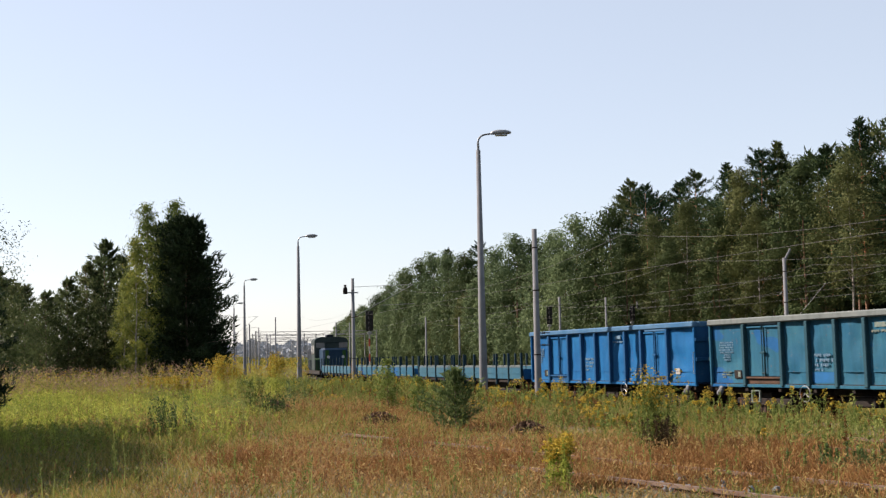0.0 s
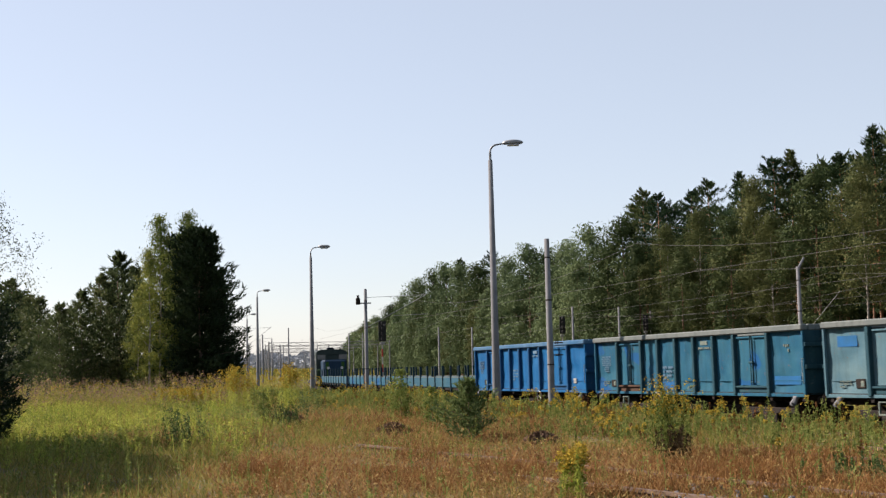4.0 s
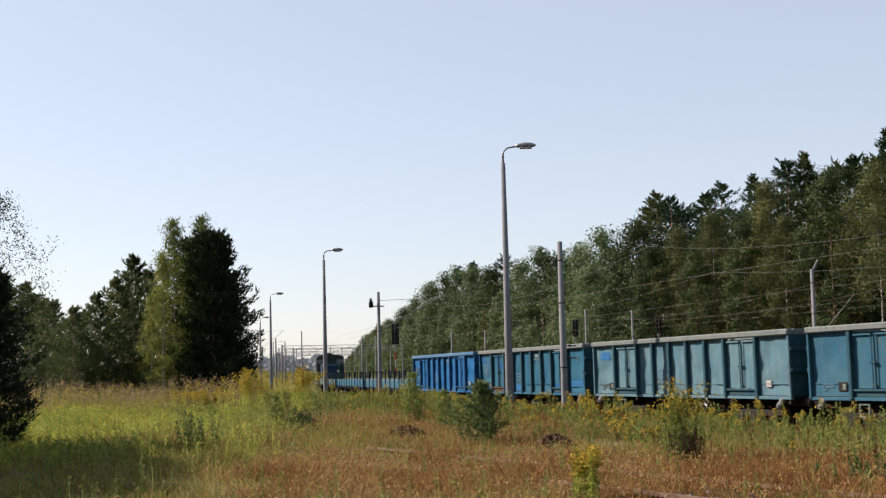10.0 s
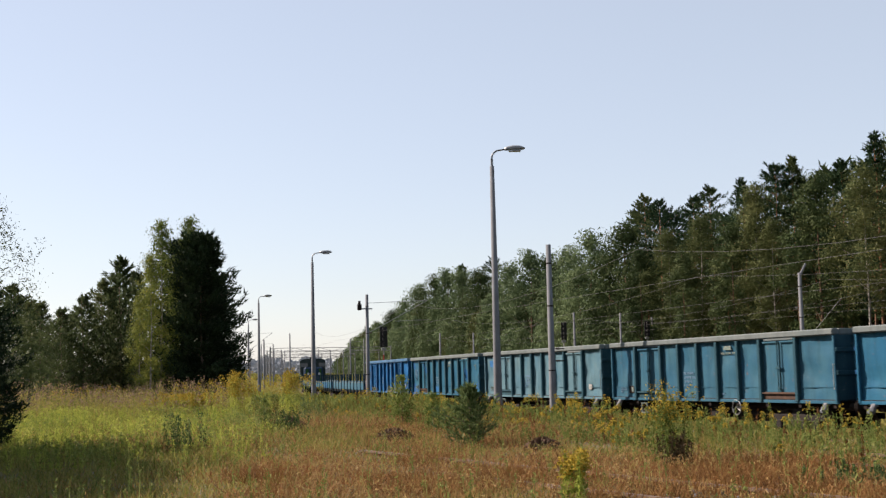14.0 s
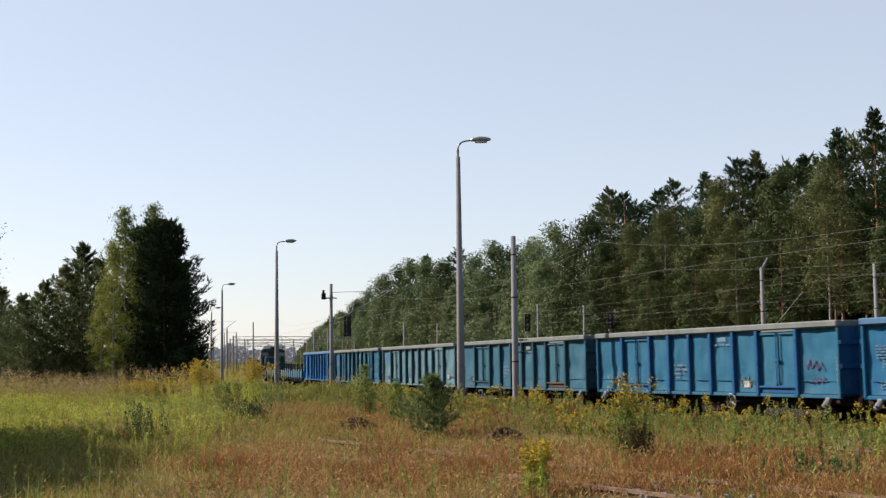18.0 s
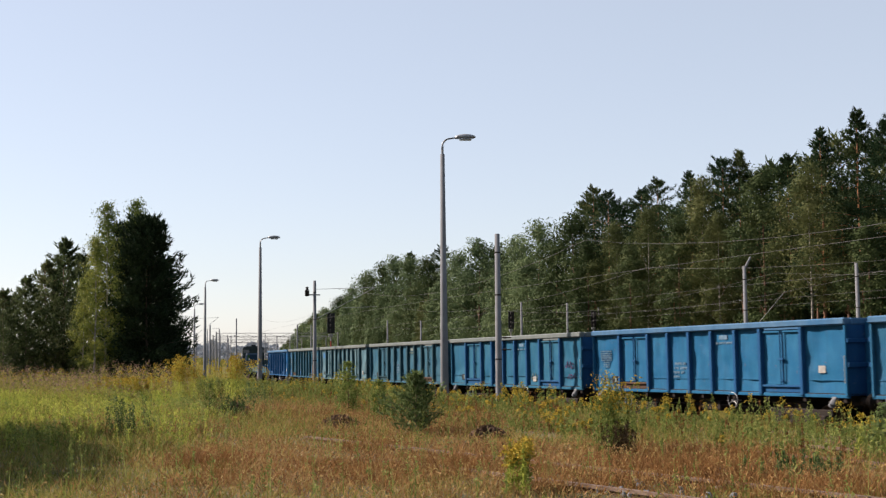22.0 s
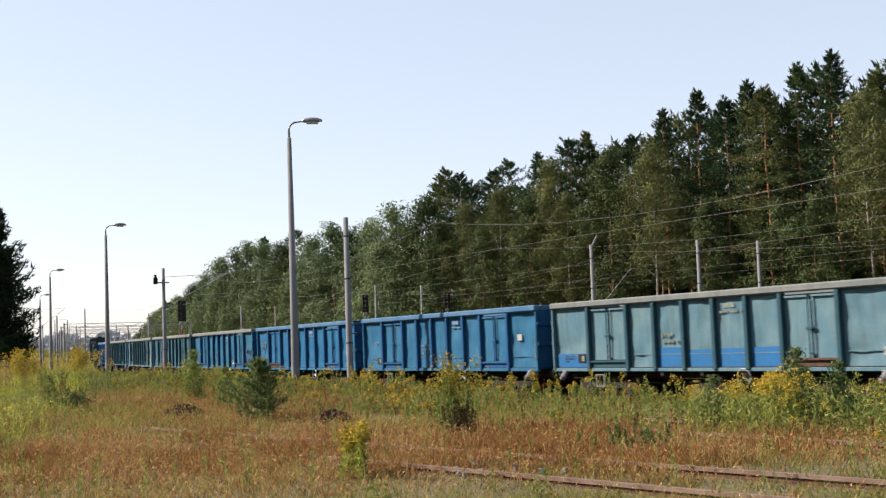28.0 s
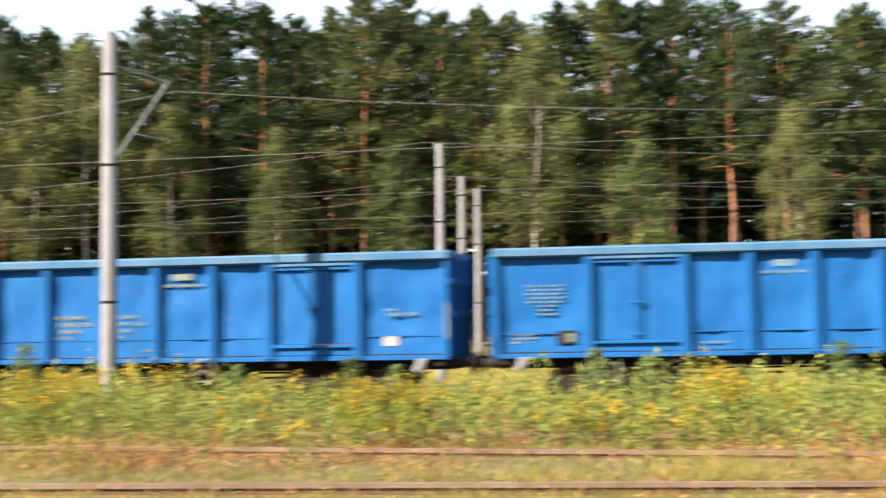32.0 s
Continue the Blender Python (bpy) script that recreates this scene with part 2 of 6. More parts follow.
M_CONCRETE = surface("grey_concrete", (0.1441, 0.1538, 0.1662), (0.09604, 0.1011, 0.1072), 1.2, 22, 0.85, 0, 0.25)
M_LAMP = surface("lamp_housing_grey", (0.252, 0.266, 0.28), (0.154, 0.161, 0.168), 5, 40, 0.45, 0.3, 0.1)
M_GLASS = surface("lamp_bowl", (0.385, 0.406, 0.42), (0.28, 0.294, 0.308), 5, 40, 0.2, 0.0, 0.05)
M_STEEL = surface("galvanised_steel", (0.238, 0.245, 0.252), (0.14, 0.14, 0.14), 6, 40, 0.5, 0.6, 0.1)
M_BLACK = surface("soot_black_steel", (0.00924, 0.0084, 0.00798), (0.0189, 0.01386, 0.01092), 3, 25, 0.75, 0.2, 0.3)
M_RUST = surface("rusted_steel", (0.085, 0.046, 0.03), (0.03, 0.022, 0.018), 3, 25, 0.85, 0.1, 0.4)
M_WHITE = surface("white_paint", (0.2737, 0.2737, 0.2618), (0.1785, 0.1726, 0.1606), 5, 40, 0.6, 0, 0.1)
M_MARK = surface("faded_white_lettering", (0.102, 0.1615, 0.2125), (0.034, 0.0935, 0.153), 14, 50, 0.7, 0, 0)
M_WARM = surface("faded_cream_lettering", (0.1445, 0.153, 0.1275), (0.051, 0.102, 0.102), 14, 50, 0.7, 0, 0)
M_PINK = surface("magenta_spray_paint", (0.1058, 0.04536, 0.1178), (0.063, 0.05292, 0.1071), 7, 40, 0.6, 0, 0)
M_PATCH = surface("fresh_blue_patch", (0.00504, 0.084, 0.224), (0.0084, 0.07, 0.1512), 3, 30, 0.5, 0, 0.05)
M_SIGNAL = surface("signal_black", (0.0084, 0.0084, 0.0091), (0.021, 0.021, 0.021), 5, 30, 0.5, 0, 0.1)
M_RED = surface("signal_red_paint", (0.315, 0.035, 0.0245), (0.175, 0.035, 0.028), 5, 30, 0.6, 0, 0.1)
M_WIRE = surface("dull_wire", (0.12, 0.12, 0.1237), (0.075, 0.075, 0.075), 2, 10, 0.5, 0.4, 0)
M_BARK = surface("pine_bark", (0.14, 0.084, 0.0525), (0.063, 0.042, 0.0315), 1.5, 9, 0.95, 0, 0.8, stretch=(1, 1, 0.3))
def pine_bark():
    """Grey-brown and furrowed below, flaking orange up the stem."""
    m, n, l, p = nodes_of("flaking_pine_bark")
    co, xyz = n.new("ShaderNodeTexCoord"), n.new("ShaderNodeSeparateXYZ")
    l.new(co.outputs["Object"], xyz.inputs[0])
    up = n.new("ShaderNodeMath")
    up.operation = "MULTIPLY"
    up.inputs[1].default_value = 0.05
    l.new(xyz.outputs[2], up.inputs[0])
    flake = noise_node(n, l, 5, 4, "Object", 0.6, (1, 1, 0.35))
    c = blend(n, l, ramp(n, l, up.outputs[0], (0.18, 0.0), (0.5, 1.0)), (0.1, 0.07, 0.055), (0.3, 0.125, 0.055))
    c = blend(n, l, ramp(n, l, flake, (0.45, 0.0), (0.65, 0.7)), c, (0.05, 0.036, 0.03))
    l.new(c, p.inputs["Base Color"])
    p.inputs["Roughness"].default_value = 0.95
    bump(n, l, p, flake, 0.7, 0.05)
    return m


M_PINEBARK = pine_bark()
M_BIRCH = surface("birch_bark", (0.36, 0.34, 0.31), (0.08, 0.07, 0.06), 2.2, 7, 0.85, 0, 0.3, stretch=(1, 1, 2.4))
M_NEEDLE = foliage("pine_needles", (0.15, (0.01517, 0.02996, 0.01338)), (0.5, (0.04119, 0.06323, 0.02528)), (0.85, (0.09214, 0.1076, 0.04162)), glow=0.16, spread=0.22, vary=0.5, clump=0.5)
# Dark needles; shade is put into the colour of field pines and inner wood.
M_DARK_SHADE = foliage("dark_shade_needles", (0.2, (0.009558, 0.01866, 0.01059)), (0.5, (0.02007, 0.03512, 0.01716)), (0.8, (0.03632, 0.05597, 0.02321)), glow=0.15, spread=0.3)
# Darker copy of the pine needles, standing in for side-lit, shaded crowns.
M_SHADED_NEEDLE = foliage("shaded_pine_needles", (0.15, (0.01248, 0.02892, 0.01404)), (0.5, (0.02808, 0.05273, 0.02574)), (0.85, (0.05616, 0.08505, 0.03744)), glow=0.14, spread=0.22, vary=0.4, clump=0.5)
M_YOUNG = foliage("young_pine_needles", (0.15, (0.02416, 0.04042, 0.01897)), (0.5, (0.06645, 0.08981, 0.03794)), (0.85, (0.1329, 0.1404, 0.06323)), glow=0.4, spread=0.3)
M_LEAF = foliage("broad_leaves", (0.15, (0.01497, 0.02675, 0.01039)), (0.5, (0.03833, 0.05756, 0.02164)), (0.85, (0.08147, 0.09258, 0.03463)), glow=0.16, spread=0.15, vary=0.25, clump=0.5)
# Pale leaf colour: the haze over the far wood is painted in.
M_HAZE_LEAF = foliage("haze_paled_leaves", (0.15, (0.0375, 0.06, 0.0286)), (0.5, (0.0825, 0.1187, 0.0546)), (0.85, (0.1375, 0.175, 0.078)), glow=0.2, spread=0.15, vary=0.25, clump=0.12)
M_BLEAF = foliage("birch_leaves", (0.15, (0.02869, 0.04037, 0.01511)), (0.5, (0.06749, 0.08268, 0.03122)), (0.85, (0.1223, 0.1298, 0.05036)), glow=0.18, spread=0.15, vary=0.25, clump=0.6)
M_YELLOW = foliage("yellowing_birch_leaves", (0.15, (0.04129, 0.06847, 0.02075)), (0.5, (0.09798, 0.13, 0.0346)), (0.85, (0.2682, 0.2603, 0.05189)), glow=0.35, spread=0.3, clump=1.2)
M_WEED = foliage("weed_leaves", (0.2, (0.0462, 0.07413, 0.01677)), (0.5, (0.1124, 0.1516, 0.03816)), (0.85, (0.224, 0.2442, 0.07633)), glow=0.35)
M_FLOWER = foliage("goldenrod_flowers", (0.2, (0.12, 0.1, 0.018)), (0.5, (0.27, 0.19, 0.026)), (0.85, (0.42, 0.31, 0.05)), glow=0.3)


# ---- ground ----
def build_ground():
    rng = np.random.default_rng(3)
    bm = bmesh.new()
    radii = [0.0] + list(np.arange(2, 60, 1.0)) + list(np.arange(60, 160, 3.0)) + [165, 180, 200, 225, 260, 310, 400, 550, 800, 1300, 2300, 4200]
    steps, last = 240, None
    for r in radii:
        row = []
        for i in range(steps if r else 1):
            a = 2 * math.pi * i / steps
            x, y = r * math.cos(a), r * math.sin(a)
            row.append(bm.verts.new((x, y, land(x, y) if r < 500 else -1.4)))
        if last:
            for i in range(steps):
                j = (i + 1) % steps
                bm.faces.new((last[0], row[i], row[j]) if len(last) == 1 else (last[i], row[i], row[j], last[j]))
        last = row
    m, n, l, p = nodes_of("field_ground")
    big, mid, fine = noise_node(n, l, 0.09, 4), noise_node(n, l, 0.55, 5), noise_node(n, l, 14, 4)
    c = blend(n, l, ramp(n, l, big, (0.38, 0.0), (0.62, 1.0)), (0.085, 0.055, 0.028), (0.05, 0.055, 0.018))
    c = blend(n, l, ramp(n, l, mid, (0.4, 0.0), (0.7, 0.8)), c, (0.09, 0.083, 0.025))
    c = blend(n, l, ramp(n, l, fine, (0.4, 0.0), (0.75, 0.8)), c, (0.05, 0.04, 0.022))
    l.new(c, p.inputs["Base Color"])
    p.inputs["Roughness"].default_value = 0.97
    bump(n, l, p, fine, 0.8, 0.06)
    g = new("ground", mesh_of("ground", bm, True))
    g.data.materials.append(m)
    tagged(g, "rough dry field of soil and withered grass", "ground", "", "structure")


build_ground()


def ribbon(bm, line, half, z0, z1):
    """A bar with an upright cross-section that follows a line of (place, side)."""
    last = None
    for p, side in line:
        row = [bm.verts.new(p + side * u + Vector((0, 0, z))) for u, z in ((-half, z0), (half, z0), (half, z1), (-half, z1))]
        if last:
            for i in range(4):
                bm.faces.new((last[i], last[(i + 1) % 4], row[(i + 1) % 4], row[i]))
        last = row
    return bm


def rail_line(lat, s0, s1, step, height):
    out, s = [], s0
    while s <= s1 + 1e-6:
        d = slope(s)
        out.append((spot(s, lat(s) if callable(lat) else lat, height(s)), (RIGHT - AHEAD * d).normalized()))
        s += step
    return out


def rail(track, line):
    part("rail", ribbon(ribbon(bmesh.new(), line, 0.06, -0.15, -0.13), line, 0.012, -0.13, -0.04), M_RAIL, track)
    part("rail_head", ribbon(bmesh.new(), line, 0.034, -0.04, 0.0), M_RAILTOP, track, "worn bright rail head")


def build_main_track():
    track = thing("railway_track", "main railway track with rusty rails on grey ballast", "railway track", "", "structure")
    for side in (-0.75, 0.75):
        rail(track, rail_line(FACE + HALF + side, -40, 420, 4, rail_z))
    bm = bmesh.new()
    last = None
    for p, side in rail_line(FACE + HALF, -60, 480, 4, rail_z):
        row = [bm.verts.new(p + side * u + Vector((0, 0, z))) for u, z in ((-2.6, -0.62), (-1.7, -0.2), (1.7, -0.2), (2.6, -0.62))]
        if last:
            for i in range(3):
                bm.faces.new((last[i], last[i + 1], row[i + 1], row[i]))
        last = row
    part("ballast_bed", bm, M_BALLAST, track, "grey crushed-stone ballast bed")
    sl = bmesh.new()
    s = -38.0
    while s < 140:
        m = on_track(s)
        first = len(sl.verts)
        box(sl, -0.12, 0.12, -1.25, 1.25, -0.3, -0.15)
        sl.verts.ensure_lookup_table()
        bmesh.ops.transform(sl, matrix=m, verts=sl.verts[first:])
        s += 0.65
    part("sleepers", sl, M_SLEEPER, track, "", None, "stuff")


build_main_track()


def build_old_tracks():
    rust = thing("disused_track", "disused rusty railway track overgrown with dry grass", "railway track", "", "structure")
    low = lambda s: 0.085
    for off in (10.86, 9.41):
        line = rail_line(lambda s: off - 0.093 * s - bend(s), -14, 21.5 if off > 10 else 16.4, 0.75, low)
        part("rail", ribbon(ribbon(bmesh.new(), line, 0.06, -0.15, -0.13), line, 0.012, -0.13, -0.04), M_RAIL, rust)
        part("rail_head", ribbon(bmesh.new(), line, 0.034, -0.04, 0.0), M_OLDRAIL, rust, "rust-scaled rail head, paled for sun glint")
    sl = mesh_of("sleeper", box(bmesh.new(), -0.12, 0.12, -1.25, 1.25, -0.14, 0.0, 0.015))
    for i in range(24):
        s = -9 + 0.68 * i
        p = spot(s, 10.13 - 0.093 * s - bend(s), low(s) - 0.14)
        part("sleeper", sl, M_SLEEPER, rust, "", Matrix.Translation(p) @ pose(0, 0, 0, 0, 0, 90 + math.degrees(HEAD) + 5.7 - 90))
    other = thing("disused_track", "second overgrown track with one rusty rail showing", "railway track", "", "structure")
    low2 = lambda s: 0.085
    for off in (13.1, 14.6):
        line = rail_line(lambda s: off - bend(s), -14, 15, 0.75, low2)
        part("rail", ribbon(ribbon(bmesh.new(), line, 0.06, -0.15, -0.13), line, 0.012, -0.13, -0.04), M_RAIL, other)
        part("rail_head", ribbon(bmesh.new(), line, 0.034, -0.04, 0.0), M_OLDRAIL, other, "rust-scaled rail head, paled for sun glint")


build_old_tracks()


def place(bearing, distance, z=None):
    """A place by its bearing to the left of +y in degrees and its distance."""
    x, y = -math.sin(radians(bearing)) * distance, math.cos(radians(bearing)) * distance
    return Vector((x, y, land(x, y) if z is None else z))


# ---- lamps, masts, signals, wires ----
def street_lamp(at, height, turn):
    lamp = thing("street_lamp", "tall tapered concrete street lamp with a grey cobra head", "street lamp", "lamps along the railway", "", Matrix.Translation(at) @ pose(0, 0, 0, 0, 0, turn))
    part("pole", lathe(bmesh.new(), [(0.19, -0.4), (0.175, 0.0), (0.16, 1.2), (0.085, height - 0.35)], n=14), M_CONCRETE, lamp, "round concrete pole", None, "", True)
    arm = bmesh.new()
    tube(arm, (0, 0, height - 0.6), (0, 0, height - 0.05), 0.05, n=8)
    last = Vector((0, 0, height - 0.05))
    for i in range(1, 7):
        a = radians(90 * i / 6)
        q = Vector((0.32 - 0.32 * math.cos(a), 0, height - 0.05 + 0.32 * math.sin(a)))
        tube(arm, last, q, 0.035, n=8)
        last = q
    tube(arm, last, (0.62, 0, height + 0.32), 0.033, n=8)
    part("arm", arm, M_STEEL, lamp, "bent steel arm")
    head = bmesh.new()
    rings = []
    for x, w, h0, h1 in ((0.5, 0.05, 0.26, 0.36), (0.62, 0.10, 0.25, 0.42), (0.85, 0.15, 0.24, 0.46), (1.1, 0.15, 0.25, 0.45), (1.26, 0.09, 0.28, 0.40), (1.32, 0.03, 0.31, 0.36)):
        mid = (h0 + h1) / 2
        rings.append([head.verts.new((x, w * math.cos(q), height + (mid + (h1 - mid) * math.sin(q)))) for q in [2 * math.pi * k / 12 for k in range(12)]])
    for a, b in zip(rings, rings[1:]):
        for i in range(12):
            head.faces.new((a[i], a[(i + 1) % 12], b[(i + 1) % 12], b[i]))
    head.faces.new(rings[0][::-1]), head.faces.new(rings[-1])
    h = part("lamp_head", head, M_LAMP, lamp, "grey cobra lamp head", None, "", True)
    part("bowl", box(bmesh.new(), 0.68, 1.16, -0.11, 0.11, height + 0.2, height + 0.27, 0.03), M_GLASS, h, "clear plastic bowl")
    return lamp


for b, d, top in ((-1.93, 48.0, 9.94), (6.55, 82.5, 5.33), (9.03, 122.6, 3.36), (9.5, 176.0, 2.28)):
    p = place(b, d)
    street_lamp(p, EYE + d * math.tan(radians(top)) - p.z - 0.3, b + 4)


def catenary_mast(at, top, arm=0.0, turn=None, heavy=False):
    """A concrete mast; arm: how far its bracket reaches to the right over the track."""
    s, lat = flat_s_lat(at.x, at.y)
    turn = math.degrees(HEAD) - math.degrees(math.atan(slope(s))) if turn is None else turn
    mast = thing("catenary_mast", "grey concrete overhead-line mast" + (" with a steel bracket" if arm > 0 else " with a tilted stub on top" if arm < 0 else ""), "catenary mast", "overhead-line masts", "", Matrix.Translation(at) @ pose(0, 0, 0, 0, 0, turn))
    h = top - at.z
    part("pole", lathe(bmesh.new(), [(0.17 if heavy else 0.15, -0.4), (0.155 if heavy else 0.14, 0), (0.118 if heavy else 0.095, h)], n=10), M_CONCRETE, mast, "tapered concrete pole", None, "", True)
    for z in (h * 0.35, h * 0.68, h * 0.9):
        r = (0.155 - 0.037 * z / h if heavy else 0.14 - 0.045 * z / h) + 0.008
        part("band", lathe(bmesh.new(), [(r, z), (r, z + 0.045)], n=10), M_BLACK, mast, "dark steel band")
    if arm < 0:
        part("tilted_stub", tube(bmesh.new(), (0.02, 0, h - 0.15), (0.42, 0, h + 0.5), 0.075, 0.065, n=8), M_CONCRETE, mast, "short tilted concrete stub")
        part("brace", tube(bmesh.new(), (0.1, 0, h * 0.5), (2.6, 0, h * 0.82), 0.013, n=5), M_STEEL, mast)
    if arm > 0:
        br = bmesh.new()
        tube(br, (0.1, 0, h * 0.69), (arm, 0, h * 0.95), 0.025, n=6)
        part("bracket_tube", br, M_STEEL, mast, "sloping steel bracket tube")
        part("tie", tube(bmesh.new(), (0.08, 0, h * 0.93), (arm, 0, h * 0.95), 0.014, n=5), M_STEEL, mast)
        part("steady_arm", tube(bmesh.new(), (arm * 0.45, 0, h * 0.78), (arm * 1.02, 0, h * 0.79), 0.016, n=5), M_STEEL, mast)
        ins = lathe(bmesh.new(), [(0.03, 0), (0.06, 0.03), (0.03, 0.06), (0.06, 0.09), (0.03, 0.12), (0.06, 0.15), (0.03, 0.18)], "x", 8, (0.1, 0, h * 0.69))
        part("insulator", ins, M_RUST, mast, "brown ribbed insulator")
    return mast


# the row beside the train, towards the field
near_post = place(-4.45, 46.0)
near_mast = place(-40.46, 23.2)
catenary_mast(near_mast, EYE + 23.2 * math.tan(radians(11.88)), 2.7, None, True)
gantry = place(4.05, 79.0)
stub_post = catenary_mast(near_post, EYE + 46 * math.tan(radians(5.46)))
for z in (2.9, 3.35):
    part("insulator", lathe(bmesh.new(), [(0.02, 0.0), (0.02, 0.1), (0.05, 0.13), (0.02, 0.17), (0.05, 0.2), (0.02, 0.24), (0.02, 0.42)], "x", 8, (0.1, 0, z)), M_BLACK, stub_post, "dark line insulator")
kit = catenary_mast(gantry, EYE + 79 * math.tan(radians(3.35)), 4.0, None)
top = EYE + 79 * math.tan(radians(3.35)) - gantry.z
part("cross_arm", box(bmesh.new(), -0.5, 0.35, -0.05, 0.05, top - 0.95, top - 0.87, 0.01), M_STEEL, kit, "short steel cross-arm")
part("switch_gear", box(bmesh.new(), -0.62, -0.36, -0.1, 0.1, top - 1.0, top - 0.6, 0.03), M_BLACK, kit, "dark switch gear")
part("switch_gear", lathe(bmesh.new(), [(0.05, top - 0.6), (0.11, top - 0.55), (0.05, top - 0.5), (0.11, top - 0.45), (0.05, top - 0.4)], n=10, at=(-0.49, 0, 0)), M_BLACK, kit, "dark ribbed insulator")
part("counterweight", lathe(bmesh.new(), [(0.12, 1.6), (0.12, 2.5)], n=10, at=(0.0, 0.3, 0)), M_RUST, kit, "stack of tension weights")
# the rows behind the train
for b, d, up, arm in ((-55.0, 37.7, 7.26, 0), (-56.6, 52.6, 5.21, 0), (-55.9, 47.5, 5.77, 0), (-15.68, 70, 3.75, -1), (-20.5, 71.7, 3.75, 0), (-23.15, 75, 3.58, 0),
                      (-5.53, 115, 2.29, 0), (-7.65, 119, 2.21, 0), (-9.08, 130, 1.98, 0), (-13.2, 120, 1.83, 0), (-14.8, 118, 1.78, 0), (-0.86, 150, 1.47, 0), (0.69, 155, 1.5, 0)):
    catenary_mast(place(b, d), EYE + d * math.tan(radians(up)), arm)


def signal(at, top, bottom, wide=0.5):
    """A colour-light signal, seen from behind."""
    s, lat = flat_s_lat(at.x, at.y)
    sig = thing("railway_signal", "black colour-light railway signal on a striped post", "railway signal", "signals", "", Matrix.Translation(at) @ pose(0, 0, 0, 0, 0, math.degrees(HEAD) - math.degrees(math.atan(slope(s)))))
    t, b = top - at.z, bottom - at.z
    for i in range(8):
        z0, z1 = b * i / 8, b * (i + 1) / 8
        part("post_band", tube(bmesh.new(), (0, 0.1, z0 - (0.3 if i == 0 else 0)), (0, 0.1, z1), 0.06, n=10), M_WHITE if i % 2 else M_RED, sig)
    part("back_board", box(bmesh.new(), -wide / 2, wide / 2, -0.03, 0.03, b, t, 0.02), M_SIGNAL, sig, "black background board")
    n = 4
    for i in range(n):
        z = b + (t - b) * (i + 0.5) / n
        part("lamp_hood", tube(bmesh.new(), (0, -0.02, z), (0, -0.3, z), 0.13, 0.13, n=12), M_SIGNAL, sig, "black lamp hood")
    part("bracket", box(bmesh.new(), -0.18, 0.18, 0.03, 0.16, b - 0.25, b - 0.05, 0.02), M_LAMP, sig)


signal(place(3.3, 100), EYE + 100 * math.tan(radians(1.85)), EYE + 100 * math.tan(radians(0.91)), 0.62)
signal(place(-5.05, 112), EYE + 112 * math.tan(radians(1.85)), EYE + 112 * math.tan(radians(1.05)), 0.55)
signal(place(-8.85, 122), EYE + 122 * math.tan(radians(1.8)), EYE + 122 * math.tan(radians(1.1)), 0.55)


def strand(bm, pts, r):
    """One thin wire through the points."""
    last = None
    for i, p in enumerate(pts):
        d = (pts[min(i + 1, len(pts) - 1)] - pts[max(i - 1, 0)]).normalized()
        side = d.cross(Vector((0, 0, 1))).normalized()
        up = side.cross(d)
        row = [bm.verts.new(p + (side * math.cos(a) + up * math.sin(a)) * r) for a in (0.8, 2.37, 3.94, 5.5)]
        if last:
            for k in range(4):
                bm.faces.new((last[k], last[(k + 1) % 4], row[(k + 1) % 4], row[k]))
        last = row
    return bm


def overhead_wires(side, name, spans):
    """Contact wire and sagging messenger over one track, with droppers."""
    wires = thing(name, "thin overhead contact and messenger wires over the track", "overhead wire")
    lat = FACE + HALF + side
    contact, messenger = [], []
    for s0, s1 in spans:
        n = 10
        pc = [spot(s0 + (s1 - s0) * i / n, lat, 5.45) + Vector((0, 0, rail_z(s0 + (s1 - s0) * i / n))) for i in range(n + 1)]
        pm = [p + Vector((0, 0, 0.35 + 1.1 * (2 * i / n - 1) ** 2)) for i, p in enumerate(pc)]
        contact += pc if not contact else pc[1:]
        messenger += pm if not messenger else pm[1:]
    part("contact_wire", strand(bmesh.new(), contact, 0.006), M_WIRE, wires)
    part("messenger_wire", strand(bmesh.new(), messenger, 0.006), M_WIRE, wires)


overhead_wires(0, "overhead_wire", ((-30, 9.2), (9.2, 39.3), (39.3, 73), (73, 125), (125, 180), (180, 240)))
overhead_wires(9.9, "overhead_wire", ((-40, 5.3), (5.3, 50), (50, 97), (97, 150), (150, 205)))
overhead_wires(19.5, "overhead_wire", ((-40, 6), (6, 51), (51, 97), (97, 150)))
overhead_wires(25, "overhead_wire", ((-40, 6), (6, 48), (48, 98), (98, 150)))


# the masts and portals of the yard far down the line
for i in range(15):
    s = 150 + 21 * i
    catenary_mast(spot(s, 17.5 + 3 * (i % 3) - 1.2 * (i % 2), rail_z(s) - 0.4), rail_z(s) + (8.2, 7.4, 9.0, 7.0)[i % 4], 3.0 if i % 3 == 0 else 0)
for i in range(9):
    s = 175 + 34 * i
    catenary_mast(spot(s, 33 + 5 * (i % 2), rail_z(s) - 0.4), rail_z(s) + (7.6, 8.4, 7.0)[i % 3], 2.5 if i % 2 == 0 else 0)


